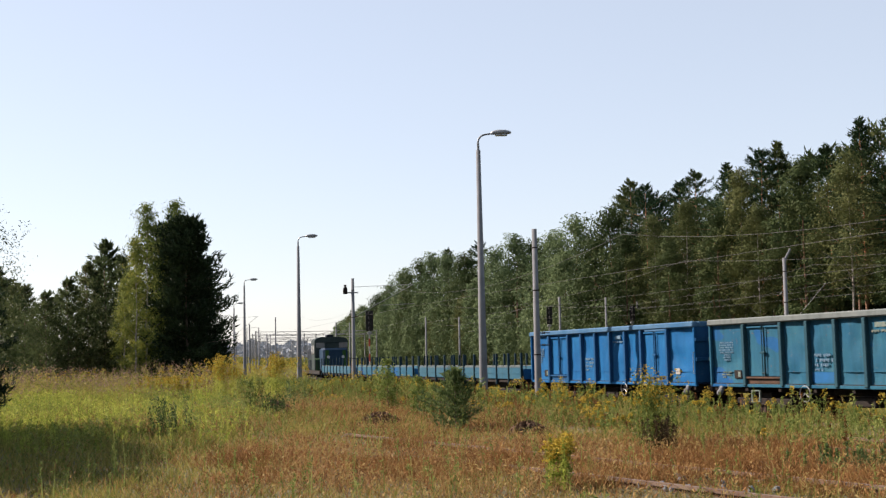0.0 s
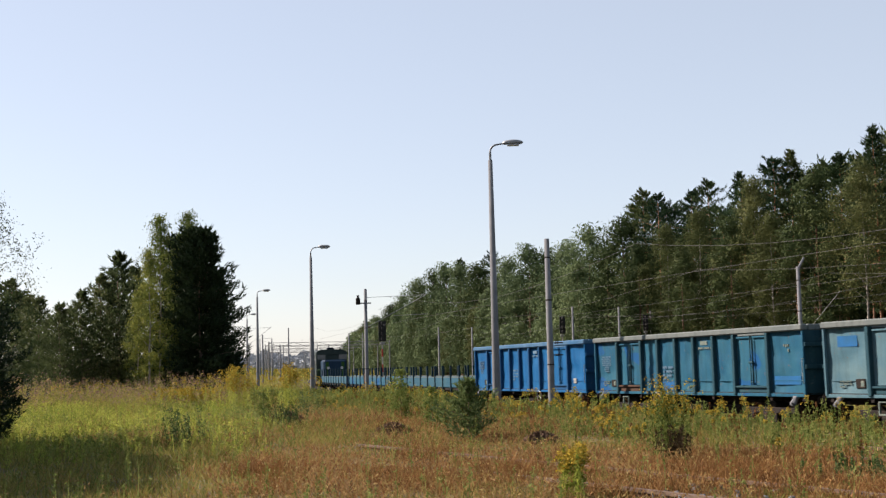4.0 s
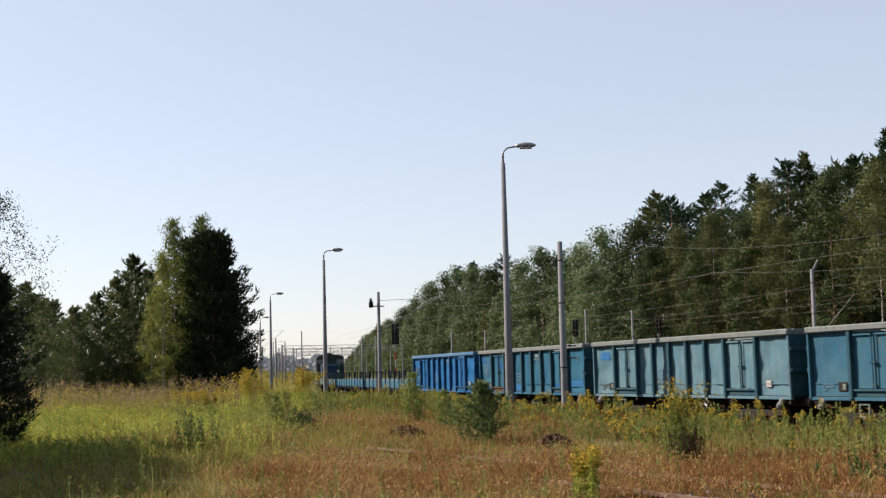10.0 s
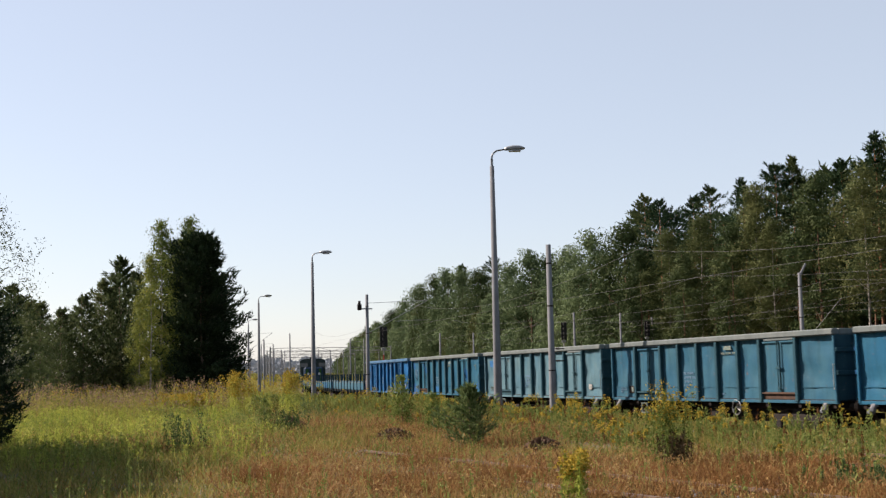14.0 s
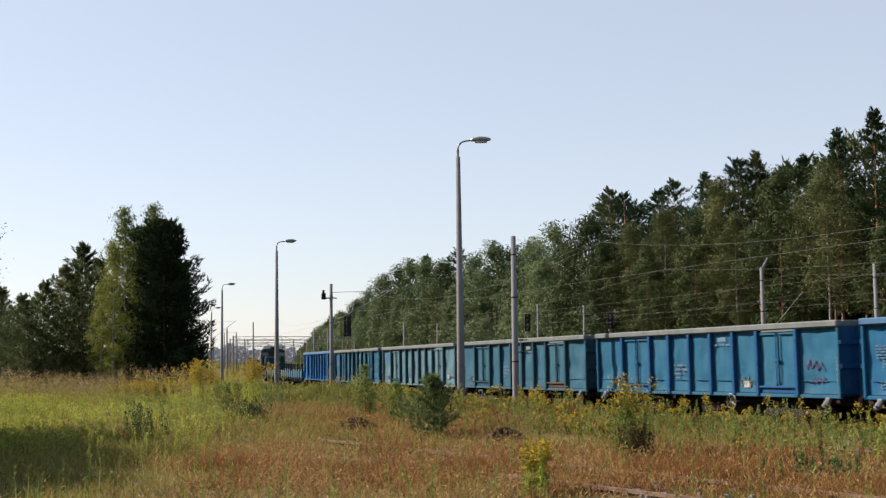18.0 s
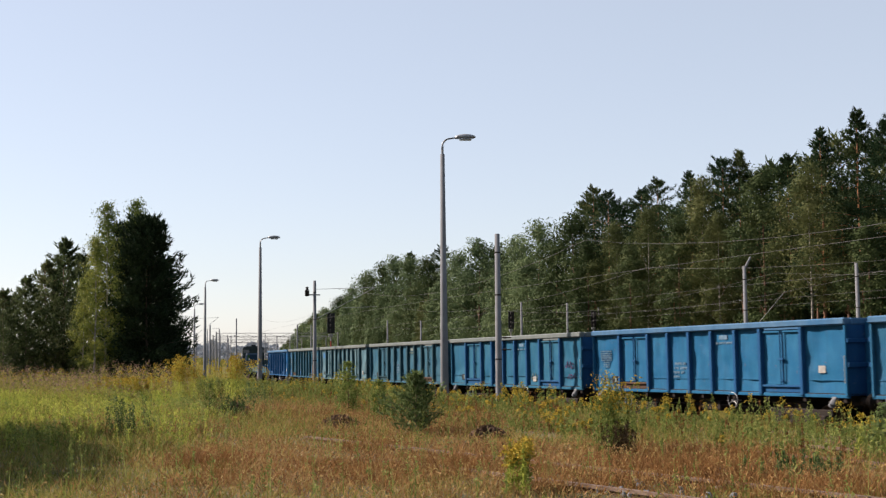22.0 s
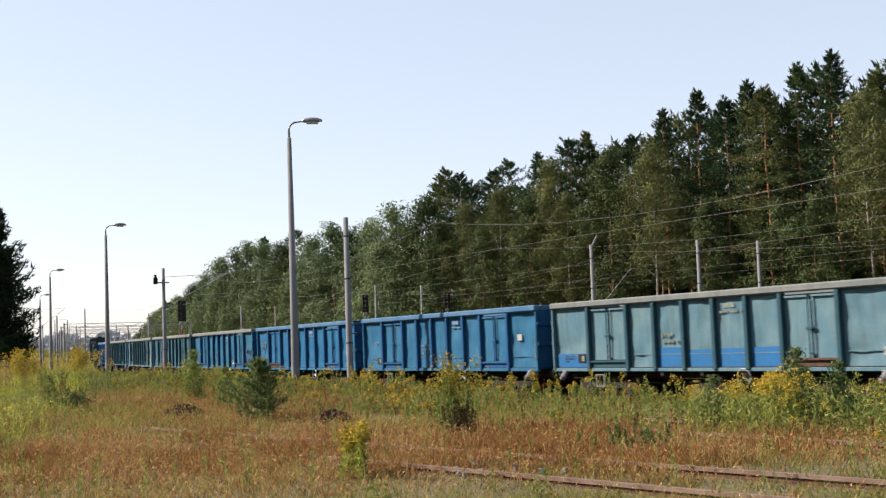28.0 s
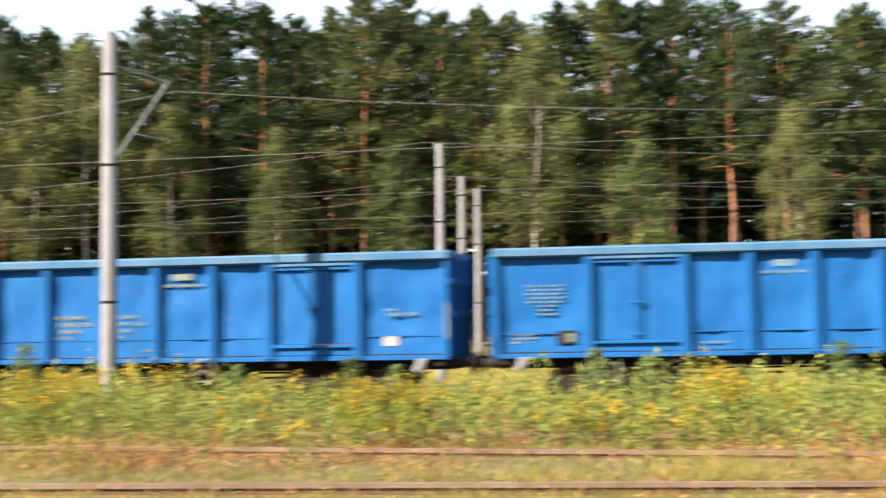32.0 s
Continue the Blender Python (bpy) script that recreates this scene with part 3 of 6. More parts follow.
def portal(s, lat0, lat1, high):
    """A light steel portal across the tracks: two masts and a lattice beam."""
    p = thing("portal", "light steel portal spanning the yard tracks", "portal", "portals of the yard")
    a, b = spot(s, lat0, rail_z(s) - 0.4), spot(s, lat1, rail_z(s) - 0.4)
    for q in (a, b):
        part("mast", tube(bmesh.new(), q, q + Vector((0, 0, high)), 0.16, 0.12, 8), M_STEEL, p)
    up = Vector((0, 0, high - 0.2))
    for z in (0.0, -0.7):
        part("chord", tube(bmesh.new(), a + up + Vector((0, 0, z)), b + up + Vector((0, 0, z)), 0.05, n=5), M_STEEL, p)
    for k in range(10):
        m, n = a.lerp(b, k / 10), a.lerp(b, (k + 1) / 10)
        part("brace", tube(bmesh.new(), m + up - Vector((0, 0, 0.7 * (k % 2))), n + up - Vector((0, 0, 0.7 * ((k + 1) % 2))), 0.03, n=4), M_STEEL, p)


for s, l0, l1, h in ((215, 20, 44, 7.6), (262, 19, 46, 7.8), (318, 18, 44, 7.6), (380, 18, 46, 8.0), (450, 18, 46, 8.0)):
    portal(s, l0, l1, h)


# ---- the train ----
BODY = PITCH - 0.8113
LOW, HIGH = 1.2, 3.266
CAP = 0.19
END, POST, DOOR = 1.74, 0.15, 1.66


def sheet_panel(x0, x1, z0, z1, y, seed, dent=0.018):
    """A pressed steel panel, bulged and dented by use."""
    bm = bmesh.new()
    nx, nz = 10, 11
    rows = []
    for k in range(nz + 1):
        row = []
        for i in range(nx + 1):
            u, w = i / nx, k / nz
            edge = min(1.0, 8 * u * (1 - u)) * min(1.0, 8 * w * (1 - w))
            o = edge * dent * (-0.5 + 1.6 * noise.noise(Vector((u * 2.3 + seed * 7.1, w * 3.1, seed))) + 0.9 * noise.noise(Vector((u * 5.5 + seed * 3.7, w * 7.5, seed + 4))))
            row.append(bm.verts.new((x0 + (x1 - x0) * u, y + min(0.0, o), z0 + (z1 - z0) * w)))
        rows.append(row)
    for a, b in zip(rows, rows[1:]):
        for i in range(nx):
            bm.faces.new((a[i], a[i + 1], b[i + 1], b[i]))
    back = [bm.verts.new((x, y - 0.12, z)) for x, z in ((x0, z0), (x1, z0), (x1, z1), (x0, z1))]
    bm.faces.new(back)
    return bm


CACHE = {}


def cached(key, build, smooth_faces=False):
    if key not in CACHE:
        CACHE[key] = mesh_of(key, build(), smooth_faces)
    m = CACHE[key]
    return m


def turned(b):
    bmesh.ops.rotate(b, verts=b.verts, matrix=Matrix.Rotation(math.pi, 3, "Z"))
    return b


WHEELS = []


def wheelset(bogie, x):
    ws = part("wheelset", cached("axle", lambda: tube(bmesh.new(), (0, -1.05, 0), (0, 1.05, 0), 0.08, n=10)), M_BLACK, bogie, "black axle with wheels", Matrix.Translation((x, 0, 0.46)))
    WHEELS.append(ws)
    return ws


def wheel_mesh(inner):
    bm = bmesh.new()
    for y in (0.0,):
        lathe(bm, [(0.1, -0.09), (0.12, -0.07), (0.36, -0.03), (0.4, -0.07), (0.46, -0.07), (0.455, 0.03), (0.49, 0.05), (0.47, 0.075), (0.40, 0.07), (0.36, 0.0), (0.12, 0.06), (0.1, 0.09)] if inner else
              [(0.1, -0.09), (0.12, -0.06), (0.36, 0.0), (0.40, -0.07), (0.47, -0.075), (0.49, -0.05), (0.455, -0.03), (0.46, 0.07), (0.4, 0.07), (0.36, 0.03), (0.12, 0.07), (0.1, 0.09)], "y", 24, (0, y, 0))
        for k in range(6):
            a = 2 * math.pi * k / 6
            box(bm, 0.3 * math.cos(a) - 0.03, 0.3 * math.cos(a) + 0.03, y - 0.05, y + 0.06, 0.3 * math.sin(a) - 0.03, 0.3 * math.sin(a) + 0.03)
    return bm


def bogie(wagon, x, mat=None):
    mat = mat or M_BLACK
    def frame_mesh():
        bm = bmesh.new()
        for y in (-1.0, 1.0):
            box(bm, -1.35, 1.35, y - 0.07, y + 0.07, 0.62, 0.8, 0.02)
            box(bm, -0.45, 0.45, y - 0.09, y + 0.09, 0.34, 0.64, 0.02)
            for w in (-0.9, 0.9):
                box(bm, w - 0.2, w + 0.2, y - 0.1, y + 0.12, 0.36, 0.64, 0.03)
        box(bm, -0.3, 0.3, -1.0, 1.0, 0.66, 0.98, 0.02)
        return bm
    b = part("bogie", cached("bogie", frame_mesh), mat, wagon, "black steel bogie frame", Matrix.Translation((x, 0, 0)))
    wm = (cached("wheel_right", lambda: wheel_mesh(True)), cached("wheel_left", lambda: wheel_mesh(False)))
    for w in (-0.9, 0.9):
        ws = wheelset(wagon, x + w)
        for y, me in zip((-0.75, 0.75), wm):
            part("wheel", me, M_RUST, ws, "rusty steel wheel", Matrix.Translation((0, y, 0)))
        for y in (-1.0, 1.0):
            spring = cached("spring", lambda: tube(tube(bmesh.new(), (-0.1, 0, 0.3), (-0.1, 0, 0.52), 0.05, n=8), (0.1, 0, 0.3), (0.1, 0, 0.52), 0.05, n=8))
    for y in (-1.0, 1.0):
        part("spring", spring, M_RUST, b, "", Matrix.Translation((0, y * 1.07, 0.1)))
    return b


def buffers(wagon, half, z=1.05):
    def buf():
        bm = lathe(bmesh.new(), [(0.09, 0), (0.12, 0.02), (0.1, 0.06), (0.095, 0.25), (0.06, 0.26), (0.06, 0.36), (0.22, 0.37), (0.235, 0.39), (0.22, 0.405)], "x", 18)
        return bm
    me = cached("buffer", buf, True)
    for e in (1, -1):
        for y in (-0.875, 0.875):
            part("buffer", me, M_BLACK, wagon, "round steel buffer", Matrix.Translation((e * half, y, z)) @ (Matrix.Identity(4) if e > 0 else Matrix.Rotation(math.pi, 4, "Z")))
        part("coupling", cached("coupling", lambda: tube(tube(bmesh.new(), (0, 0, 0), (0.28, 0, -0.16), 0.035, n=6), (0.28, 0, -0.16), (0.4, 0, -0.1), 0.03, n=6)), M_BLACK, wagon, "screw coupling", Matrix.Translation((e * half, 0, z)) @ (Matrix.Identity(4) if e > 0 else Matrix.Rotation(math.pi, 4, "Z")))


def side_layout():
    """Where the posts of a side stand, from the front end backwards."""
    h = BODY / 2
    posts = [h - END - POST / 2]
    posts.append(posts[-1] - POST - DOOR)
    inner = posts[-1] * 2
    posts += [posts[1] - inner * k / 5 for k in range(1, 6)]
    posts.append(-posts[0])
    return posts


POSTS = side_layout()


def high_wagon(index, body, cap, dirt_shade, patches, marks, label):
    """An open high-sided goods wagon with ribbed sides and two double doors a side."""
    w = thing("gondola_wagon", label, "goods wagon", "high-sided wagons of the train")
    h = BODY / 2
    def frame_mesh():
        bm = bmesh.new()
        for y in (-0.6, 0.6):
            box(bm, -h, h, y - 0.1, y + 0.1, 0.92, 1.2)
        for x in np.linspace(-h + 0.2, h - 0.2, 9):
            box(bm, x - 0.06, x + 0.06, -1.3, 1.3, 1.02, 1.19)
        box(bm, -h, h, -1.3, 1.3, 1.2, 1.26)
        box(bm, -0.5, 0.5, 0.4, 1.0, 0.62, 0.92, 0.04)
        tube(bm, (-2.4, 0.55, 0.72), (-0.6, 0.55, 0.72), 0.2, n=14)
        for y in (0.95, -0.95):
            tube(bm, (-3.4, y, 0.8), (3.4, y, 0.8), 0.025, n=5)
        return bm
    part("underframe", cached("wagon_frame", frame_mesh), M_BLACK, w, "soot-black underframe")
    for e in (1, -1):
        # End walls take the darker rib paint, which stands in for shade there.
        part("end_wall", cached("end_wall", lambda: box(box(box(bmesh.new(), -0.03, 0.03, -1.34, 1.34, LOW, HIGH - 0.05), 0.03, 0.11, -1.36, 1.36, 1.95, 2.08, 0.015), 0.03, 0.10, -1.36, 1.36, 2.6, 2.72, 0.015)), dirt_shade, w, "", Matrix.Translation((e * (h - 0.03), 0, 0)) @ (Matrix.Identity(4) if e > 0 else Matrix.Rotation(math.pi, 4, "Z")))
        for y in (-0.65, 0.65):
            part("end_post", cached("end_post", lambda: box(bmesh.new(), -0.02, 0.14, -0.07, 0.07, 1.0, HIGH - 0.1, 0.015)), body, w, "", Matrix.Translation((e * h, y, 0)) @ (Matrix.Identity(4) if e > 0 else Matrix.Rotation(math.pi, 4, "Z")))
    edges = [h] + POSTS + [-h]
    for side in (1, -1):
        turn = Matrix.Identity(4) if side > 0 else Matrix.Rotation(math.pi, 4, "Z")
        y = HALF - 0.13
        for k, (a, b) in enumerate(zip(edges, edges[1:])):
            x1, x0 = a - (POST / 2 if k else 0), b + (POST / 2 if k < len(edges) - 2 else 0)
            if k in (1, 7):
                mid = (x0 + x1) / 2
                for d, (q0, q1) in enumerate(((x0, mid - 0.03), (mid + 0.03, x1))):
                    leaf = part("door_leaf", cached("leaf%d%d" % (k, d), lambda: sheet_panel(q0, q1, LOW + 0.28, HIGH - CAP - 0.08, y - 0.01, k + d * 3.3, 0.016), True), body, w, "steel door leaf", turn, "", True)
                    part("hinge_rail", cached("hinge%d%d" % (k, d), lambda: box(bmesh.new(), q0 + 0.03, q1 - 0.03, y + 0.0, y + 0.05, HIGH - CAP - 0.14, HIGH - CAP - 0.08, 0.01)), body, leaf)
                bar = lambda: box(box(tube(tube(bmesh.new(), (mid - 0.05, y + 0.05, LOW + 0.2), (mid - 0.05, y + 0.05, HIGH - CAP - 0.1), 0.018, n=6), (mid + 0.05, y + 0.05, LOW + 0.2), (mid + 0.05, y + 0.05, HIGH - CAP - 0.1), 0.018, n=6),
                                  mid - 0.11, mid + 0.11, y + 0.02, y + 0.09, 2.15, 2.22, 0.01), mid - 0.07, mid + 0.07, y + 0.03, y + 0.08, 1.55, 1.6, 0.01)
                part("door_latch", cached("latch%d" % k, bar), dirt_shade, w, "steel locking bars of the doors", turn)
                part("door_sill", cached("doorsill%d" % k, lambda: box(box(bmesh.new(), x0, x1, y - 0.04, y + 0.1, LOW + 0.2, LOW + 0.26, 0.01), x0, x1, y - 0.06, y + 0.03, LOW, LOW + 0.2)), M_RUST if (index + k) % 4 == 3 else dirt_shade, w, "worn sill under the doors", turn)
            else:
                part("panel", cached("panel%d%d" % (k, index % 3), lambda: sheet_panel(x0, x1, LOW + 0.03, HIGH - CAP, y, k + 11.3 * (index % 3), 0.045 if k in (0, 8) else 0.036), True), body, w, "", turn, "", True)
                part("seam", cached("seam%d" % k, lambda: box(bmesh.new(), x0, x1, y - 0.02, y + 0.012, LOW + 0.4, LOW + 0.425)), body, w, "", turn)
        for k, x in enumerate(POSTS):
            part("post", cached("post", lambda: box(bmesh.new(), -POST / 2, POST / 2, HALF - 0.18, HALF, LOW - 0.02, HIGH - CAP, 0.02)), dirt_shade, w, "", turn @ Matrix.Translation((x, 0, 0)))
        for x in (h - 0.045, -h + 0.045):
            part("corner_post", cached("corner", lambda: box(bmesh.new(), -0.045, 0.045, HALF - 0.12, HALF - 0.02, LOW - 0.02, HIGH - CAP, 0.015)), body, w, "", turn @ Matrix.Translation((x, 0, 0)))
        part("sill", cached("sill", lambda: box(bmesh.new(), -h, h, HALF - 0.13, HALF - 0.05, LOW - 0.06, LOW + 0.035, 0.01)), body, w, "", turn)
        part("top_rail", cached("cap", lambda: box(bmesh.new(), -h - 0.02, h + 0.02, HALF - 0.2, HALF + 0.035, HIGH - CAP, HIGH, 0.035)), cap, w, "worn pale top rail, blue ones paled for sky reflection", turn)
        for e in (1, -1):
            st = lambda: box(box(box(box(bmesh.new(), -0.21, 0.21, 0, 0.05, 0.68, 0.72), -0.21, 0.21, 0, 0.05, 1.02, 1.06), -0.21, -0.17, 0, 0.05, 0.72, 1.02), 0.17, 0.21, 0, 0.05, 0.72, 1.02)
            if (e > 0) == (side > 0):
                part("step", cached("step", st), M_WARM, w, "pale-edged shunter's step", turn @ Matrix.Translation((POSTS[0] - 0.35, HALF - 0.2, 0)))
            hook = lambda: tube(tube(box(bmesh.new(), -0.09, 0.09, -0.04, 0.1, 1.08, 1.17, 0.02), (0, 0.03, 1.12), (0.05, 0.1, 0.96), 0.07, 0.1, n=8), (0.05, 0.1, 0.96), (0.15, 0.12, 0.93), 0.1, 0.05, n=8)
            part("tow_hook", cached("hook", hook), M_CONCRETE, w, "grey towing hook", turn @ Matrix.Translation((e * (h - 0.55), HALF - 0.12, 0)))
        part("handrail", cached("grab", lambda: tube(tube(tube(bmesh.new(), (0, 0.05, 1.55), (0, 0.05, 2.25), 0.014, n=5), (0, -0.03, 1.55), (0, 0.05, 1.55), 0.014, n=5), (0, -0.03, 2.25), (0, 0.05, 2.25), 0.014, n=5)), M_WHITE, w, "thin white handrail", turn @ Matrix.Translation((-h + 0.03, HALF - 0.03, 0)))
    for e in (1, -1):
        part("end_top_rail", cached("endcap", lambda: box(bmesh.new(), -0.12, 0.06, -1.2, 1.2, HIGH - CAP, HIGH - 0.004, 0.03)), cap, w, "", Matrix.Translation((e * h - (0.03 if e > 0 else -0.03), 0, 0)) @ (Matrix.Identity(4) if e > 0 else Matrix.Rotation(math.pi, 4, "Z")))
    for x in (4.3, -4.3):
        bogie(w, x)
    buffers(w, h)
    wheel = lambda: tube(tube(tube(ring(bmesh.new(), (0, 0, 0), (0, 1, 0), 0.23, 0.017), (-0.2, 0, -0.115), (0, 0, 0), 0.013, n=5), (0.2, 0, -0.115), (0, 0, 0), 0.013, n=5), (0, -0.3, 0), (0, 0.03, 0), 0.025, n=6)
    part("brake_wheel", cached("brake_wheel", wheel), M_STEEL, w, "spoked handbrake wheel", Matrix.Translation((-1.6 if index != 2 else 2.0, HALF - 0.06, 0.98)))
    holder = part("notice_holder", box(bmesh.new(), 5.05, 5.42, HALF - 0.135, HALF - 0.1, 1.4, 1.66, 0.01), M_BLACK, w, "black frame for notices")
    part("notice", box(bmesh.new(), 5.1, 5.22, HALF - 0.1, HALF - 0.096, 1.45, 1.61), M_WARM, holder, "small faded paper notice")
    # lettering and repairs on the field side
    yy = HALF - 0.124
    for name, mat, x, z, lines in marks:
        for i, (dx, wd, ht) in enumerate(lines):
            zz = z - sum(q[2] * 1.55 for q in lines[:i])
            bm = bmesh.new()
            if name == "graffiti":
                # sprayed strokes, up and down in a loose hand
                pts = [Vector((x + dx - wd * q / 9, yy - 0.002, zz - ht * (0.5 + 0.5 * math.sin(2.3 * q + i)))) for q in range(10)]
                for p, q in zip(pts, pts[1:]):
                    tube(bm, p, q, 0.016, n=5)
            elif name != "lettering" or ht > 0.125:
                box(bm, x + dx - wd, x + dx, yy - 0.01, yy + 0.006, zz - ht, zz)
            else:
                # one short bar for each sign of the line
                n = max(2, int(wd / (ht * 0.85)))
                for q in range(n):
                    if (q * 5 + i * 3 + index) % 6 == 4:
                        continue
                    c = x + dx - wd + wd * (q + 0.5) / n
                    box(bm, c - 0.3 * ht, c + 0.3 * ht, yy - 0.01, yy + 0.006, zz - ht * (0.75 + 0.25 * ((q + i) % 2)), zz)
            part(name, bm, mat, w, "plain bars of faded lettering" if name == "lettering" else "", None, "stuff" if name == "lettering" else "")
    for x0, x1, z0, z1 in patches:
        part("repair_patch", box(bmesh.new(), x0, x1, yy - 0.02, yy + 0.001, z0, z1), M_PATCH, w, "fresh blue repair patch")
    return w


LOGO = lambda x, m: ("lettering", m, x, 2.93, ((-0.2, 0.42, 0.13), (0, 0.85, 0.07)))
NUMB = lambda x, m: ("lettering", m, x, 2.12, ((0, 0.7, 0.09), (-0.05, 0.75, 0.09), (0, 0.6, 0.09), (0, 0.35, 0.07)))
GRID = lambda x, m: ("lettering", m, x, 2.55, ((0, 0.75, 0.05), (0, 0.75, 0.05), (0, 0.75, 0.05), (0, 0.75, 0.05), (0, 0.75, 0.05), (-0.2, 0.38, 0.05), (-0.2, 0.38, 0.05), (-0.2, 0.38, 0.05)))
PLATE = lambda x, z=1.72: ("label_plate", M_WHITE, x, z, ((0, 0.28, 0.2),))
BOXP = lambda x, m: ("lettering", m, x, 1.62, ((0, 0.5, 0.05), (0, 0.5, 0.05), (0, 0.22, 0.05)))
FOOT = lambda x, m: ("lettering", m, x, 1.42, ((0, 0.55, 0.06),))

BLUE = wagon_paint("bright_blue_paint", (0.001394, 0.05959, 0.1957), (0.003485, 0.07946, 0.2258), None, 0.25)
AZURE = wagon_paint("azure_blue_paint", (0.001673, 0.06831, 0.1881), (0.005018, 0.08708, 0.207), None, 0.3)
BLUE_W = wagon_paint("worn_blue_paint", (0.007612, 0.07319, 0.1343), (0.01903, 0.0941, 0.1443), None, 0.5)
AZURE_D = wagon_paint("dulled_azure_paint", (0.004, 0.072, 0.156), (0.012, 0.094, 0.176), None, 0.45)
AZURE_W = wagon_paint("weathered_azure_paint", (0.008, 0.072, 0.142), (0.02, 0.095, 0.16), None, 0.5)
SEA = wagon_paint("faded_sea_blue_paint", (0.008008, 0.0657, 0.1185), (0.0178, 0.08761, 0.1244), (0.00445, 0.06258, 0.166), 0.6)
TEAL = wagon_paint("faded_teal_paint", (0.01492, 0.07134, 0.1162), (0.02931, 0.08807, 0.1162), None, 0.55)
PALE = wagon_paint("bleached_pale_teal_paint", (0.046, 0.112, 0.148), (0.08, 0.142, 0.158), None, 0.6)
RIB_B = wagon_paint("blue_rib_paint", (0.005628, 0.05065, 0.1351), (0.01103, 0.06754, 0.1463), None, 0.4)
RIB_T = wagon_paint("teal_rib_paint", (0.01103, 0.04334, 0.06304), (0.02364, 0.06304, 0.0725), None, 0.65)
CAP_G = wagon_paint("scuffed_grey_top_rail", (0.088, 0.108, 0.108), (0.13, 0.146, 0.14), None, 0.6)
# Scuffed blue, lightened in the colour to stand in for reflected sky.
CAP_B = wagon_paint("scuffed_blue_skylit_top_rail", (0.022, 0.085, 0.17), (0.065, 0.13, 0.2), None, 0.35)

W_, C_ = M_MARK, M_WARM
NAMES = ("bright blue", "faded sea-blue", "bleached pale-teal", "faded teal", "worn blue", "bright blue", "worn mid-blue", "bleached pale-teal", "faded sea-blue", "bright blue", "bright blue")
LOOKS = (
    (AZURE, CAP_B, RIB_B, (), (GRID(6.2, W_), NUMB(1.6, W_), LOGO(-0.72, W_), PLATE(-5.2))),
    (SEA, CAP_G, RIB_T, ((-6.3, -5.0, 1.5, 1.75), (0.675, 1.715, 1.3, 1.62)), (GRID(6.2, W_), NUMB(1.6, W_), LOGO(-0.72, C_), BOXP(6.1, C_), ("lettering", C_, -5.5, 2.7, ((0, 0.3, 0.09), (-0.1, 0.2, 0.09))))),
    (PALE, CAP_G, RIB_T, ((5.3, 6.1, 2.55, 2.85),), (NUMB(1.6, W_), PLATE(-5.2), BOXP(6.1, C_))),
    (TEAL, CAP_G, RIB_T, (), (NUMB(1.6, W_), LOGO(-0.72, C_), FOOT(-0.4, W_), BOXP(6.1, W_))),
    (BLUE_W, CAP_G, RIB_B, (), (NUMB(1.6, W_), LOGO(-0.72, W_), ("graffiti", M_PINK, -5.1, 2.2, ((0, 0.75, 0.3), (-0.2, 0.7, 0.2))), ("graffiti", M_WARM, -2.05, 1.75, ((0, 0.7, 0.34), (0.1, 0.8, 0.12))), PLATE(-2.2, 1.6))),
    (AZURE_D, CAP_B, RIB_B, (), (GRID(6.2, W_), NUMB(1.6, W_), LOGO(-0.72, W_), BOXP(6.1, W_), PLATE(-5.4, 2.0))),
    (AZURE_W, CAP_B, RIB_B, (), (BOXP(6.1, W_), NUMB(1.6, W_), LOGO(-0.72, W_), PLATE(-5.3, 2.35), ("lettering", W_, 5.7, 2.3, ((0, 0.4, 0.12),)))),
    (PALE, CAP_G, RIB_T, ((5.0, 6.5, 1.24, 1.68), (0.675, 1.715, 1.24, 1.8), (-0.525, 0.525, 1.24, 1.72), (-1.715, -0.675, 1.24, 1.74), (-2.915, -1.865, 1.24, 1.76)), (LOGO(-0.72, C_), ("lettering", C_, 1.6, 2.2, ((0, 0.5, 0.12), (0, 0.7, 0.1))), PLATE(-6.0, 1.7), BOXP(6.1, M_BLACK))),
    (SEA, CAP_G, RIB_T, ((5.35, 5.95, 2.2, 2.5), (0.675, 1.715, 1.55, 2.05), (-0.525, 0.525, 1.3, 1.6), (-6.5, -4.95, 1.24, 1.62)), (BOXP(6.1, C_), LOGO(-0.72, C_), NUMB(1.6, W_), PLATE(-5.4, 1.6), ("lettering", W_, -5.4, 2.0, ((0, 0.5, 0.08),)))),
    (BLUE, CAP_B, BLUE, (), (GRID(6.2, W_), NUMB(1.6, C_), NUMB(0.45, W_), LOGO(-0.72, C_), FOOT(-0.3, C_), PLATE(-5.3, 1.62), ("lettering", W_, -5.3, 2.15, ((0, 0.3, 0.05), (-0.1, 0.6, 0.08))))),
    (BLUE, CAP_B, BLUE, (), (GRID(6.0, W_), LOGO(1.55, W_), NUMB(-0.75, W_), FOOT(2.7, W_), BOXP(6.3, C_), PLATE(-5.3))),
)
WAGONS = [high_wagon(i + 1, b, c, r, pt, mk, NAMES[i] + " steel open wagon with ribbed sides and double doors") for i, (b, c, r, pt, mk) in enumerate(LOOKS)]
FLAT_PITCH = 17.0


STAKE = wagon_paint("dark_stake_paint", (0.006, 0.022, 0.034), (0.012, 0.032, 0.04), None, 0.65)


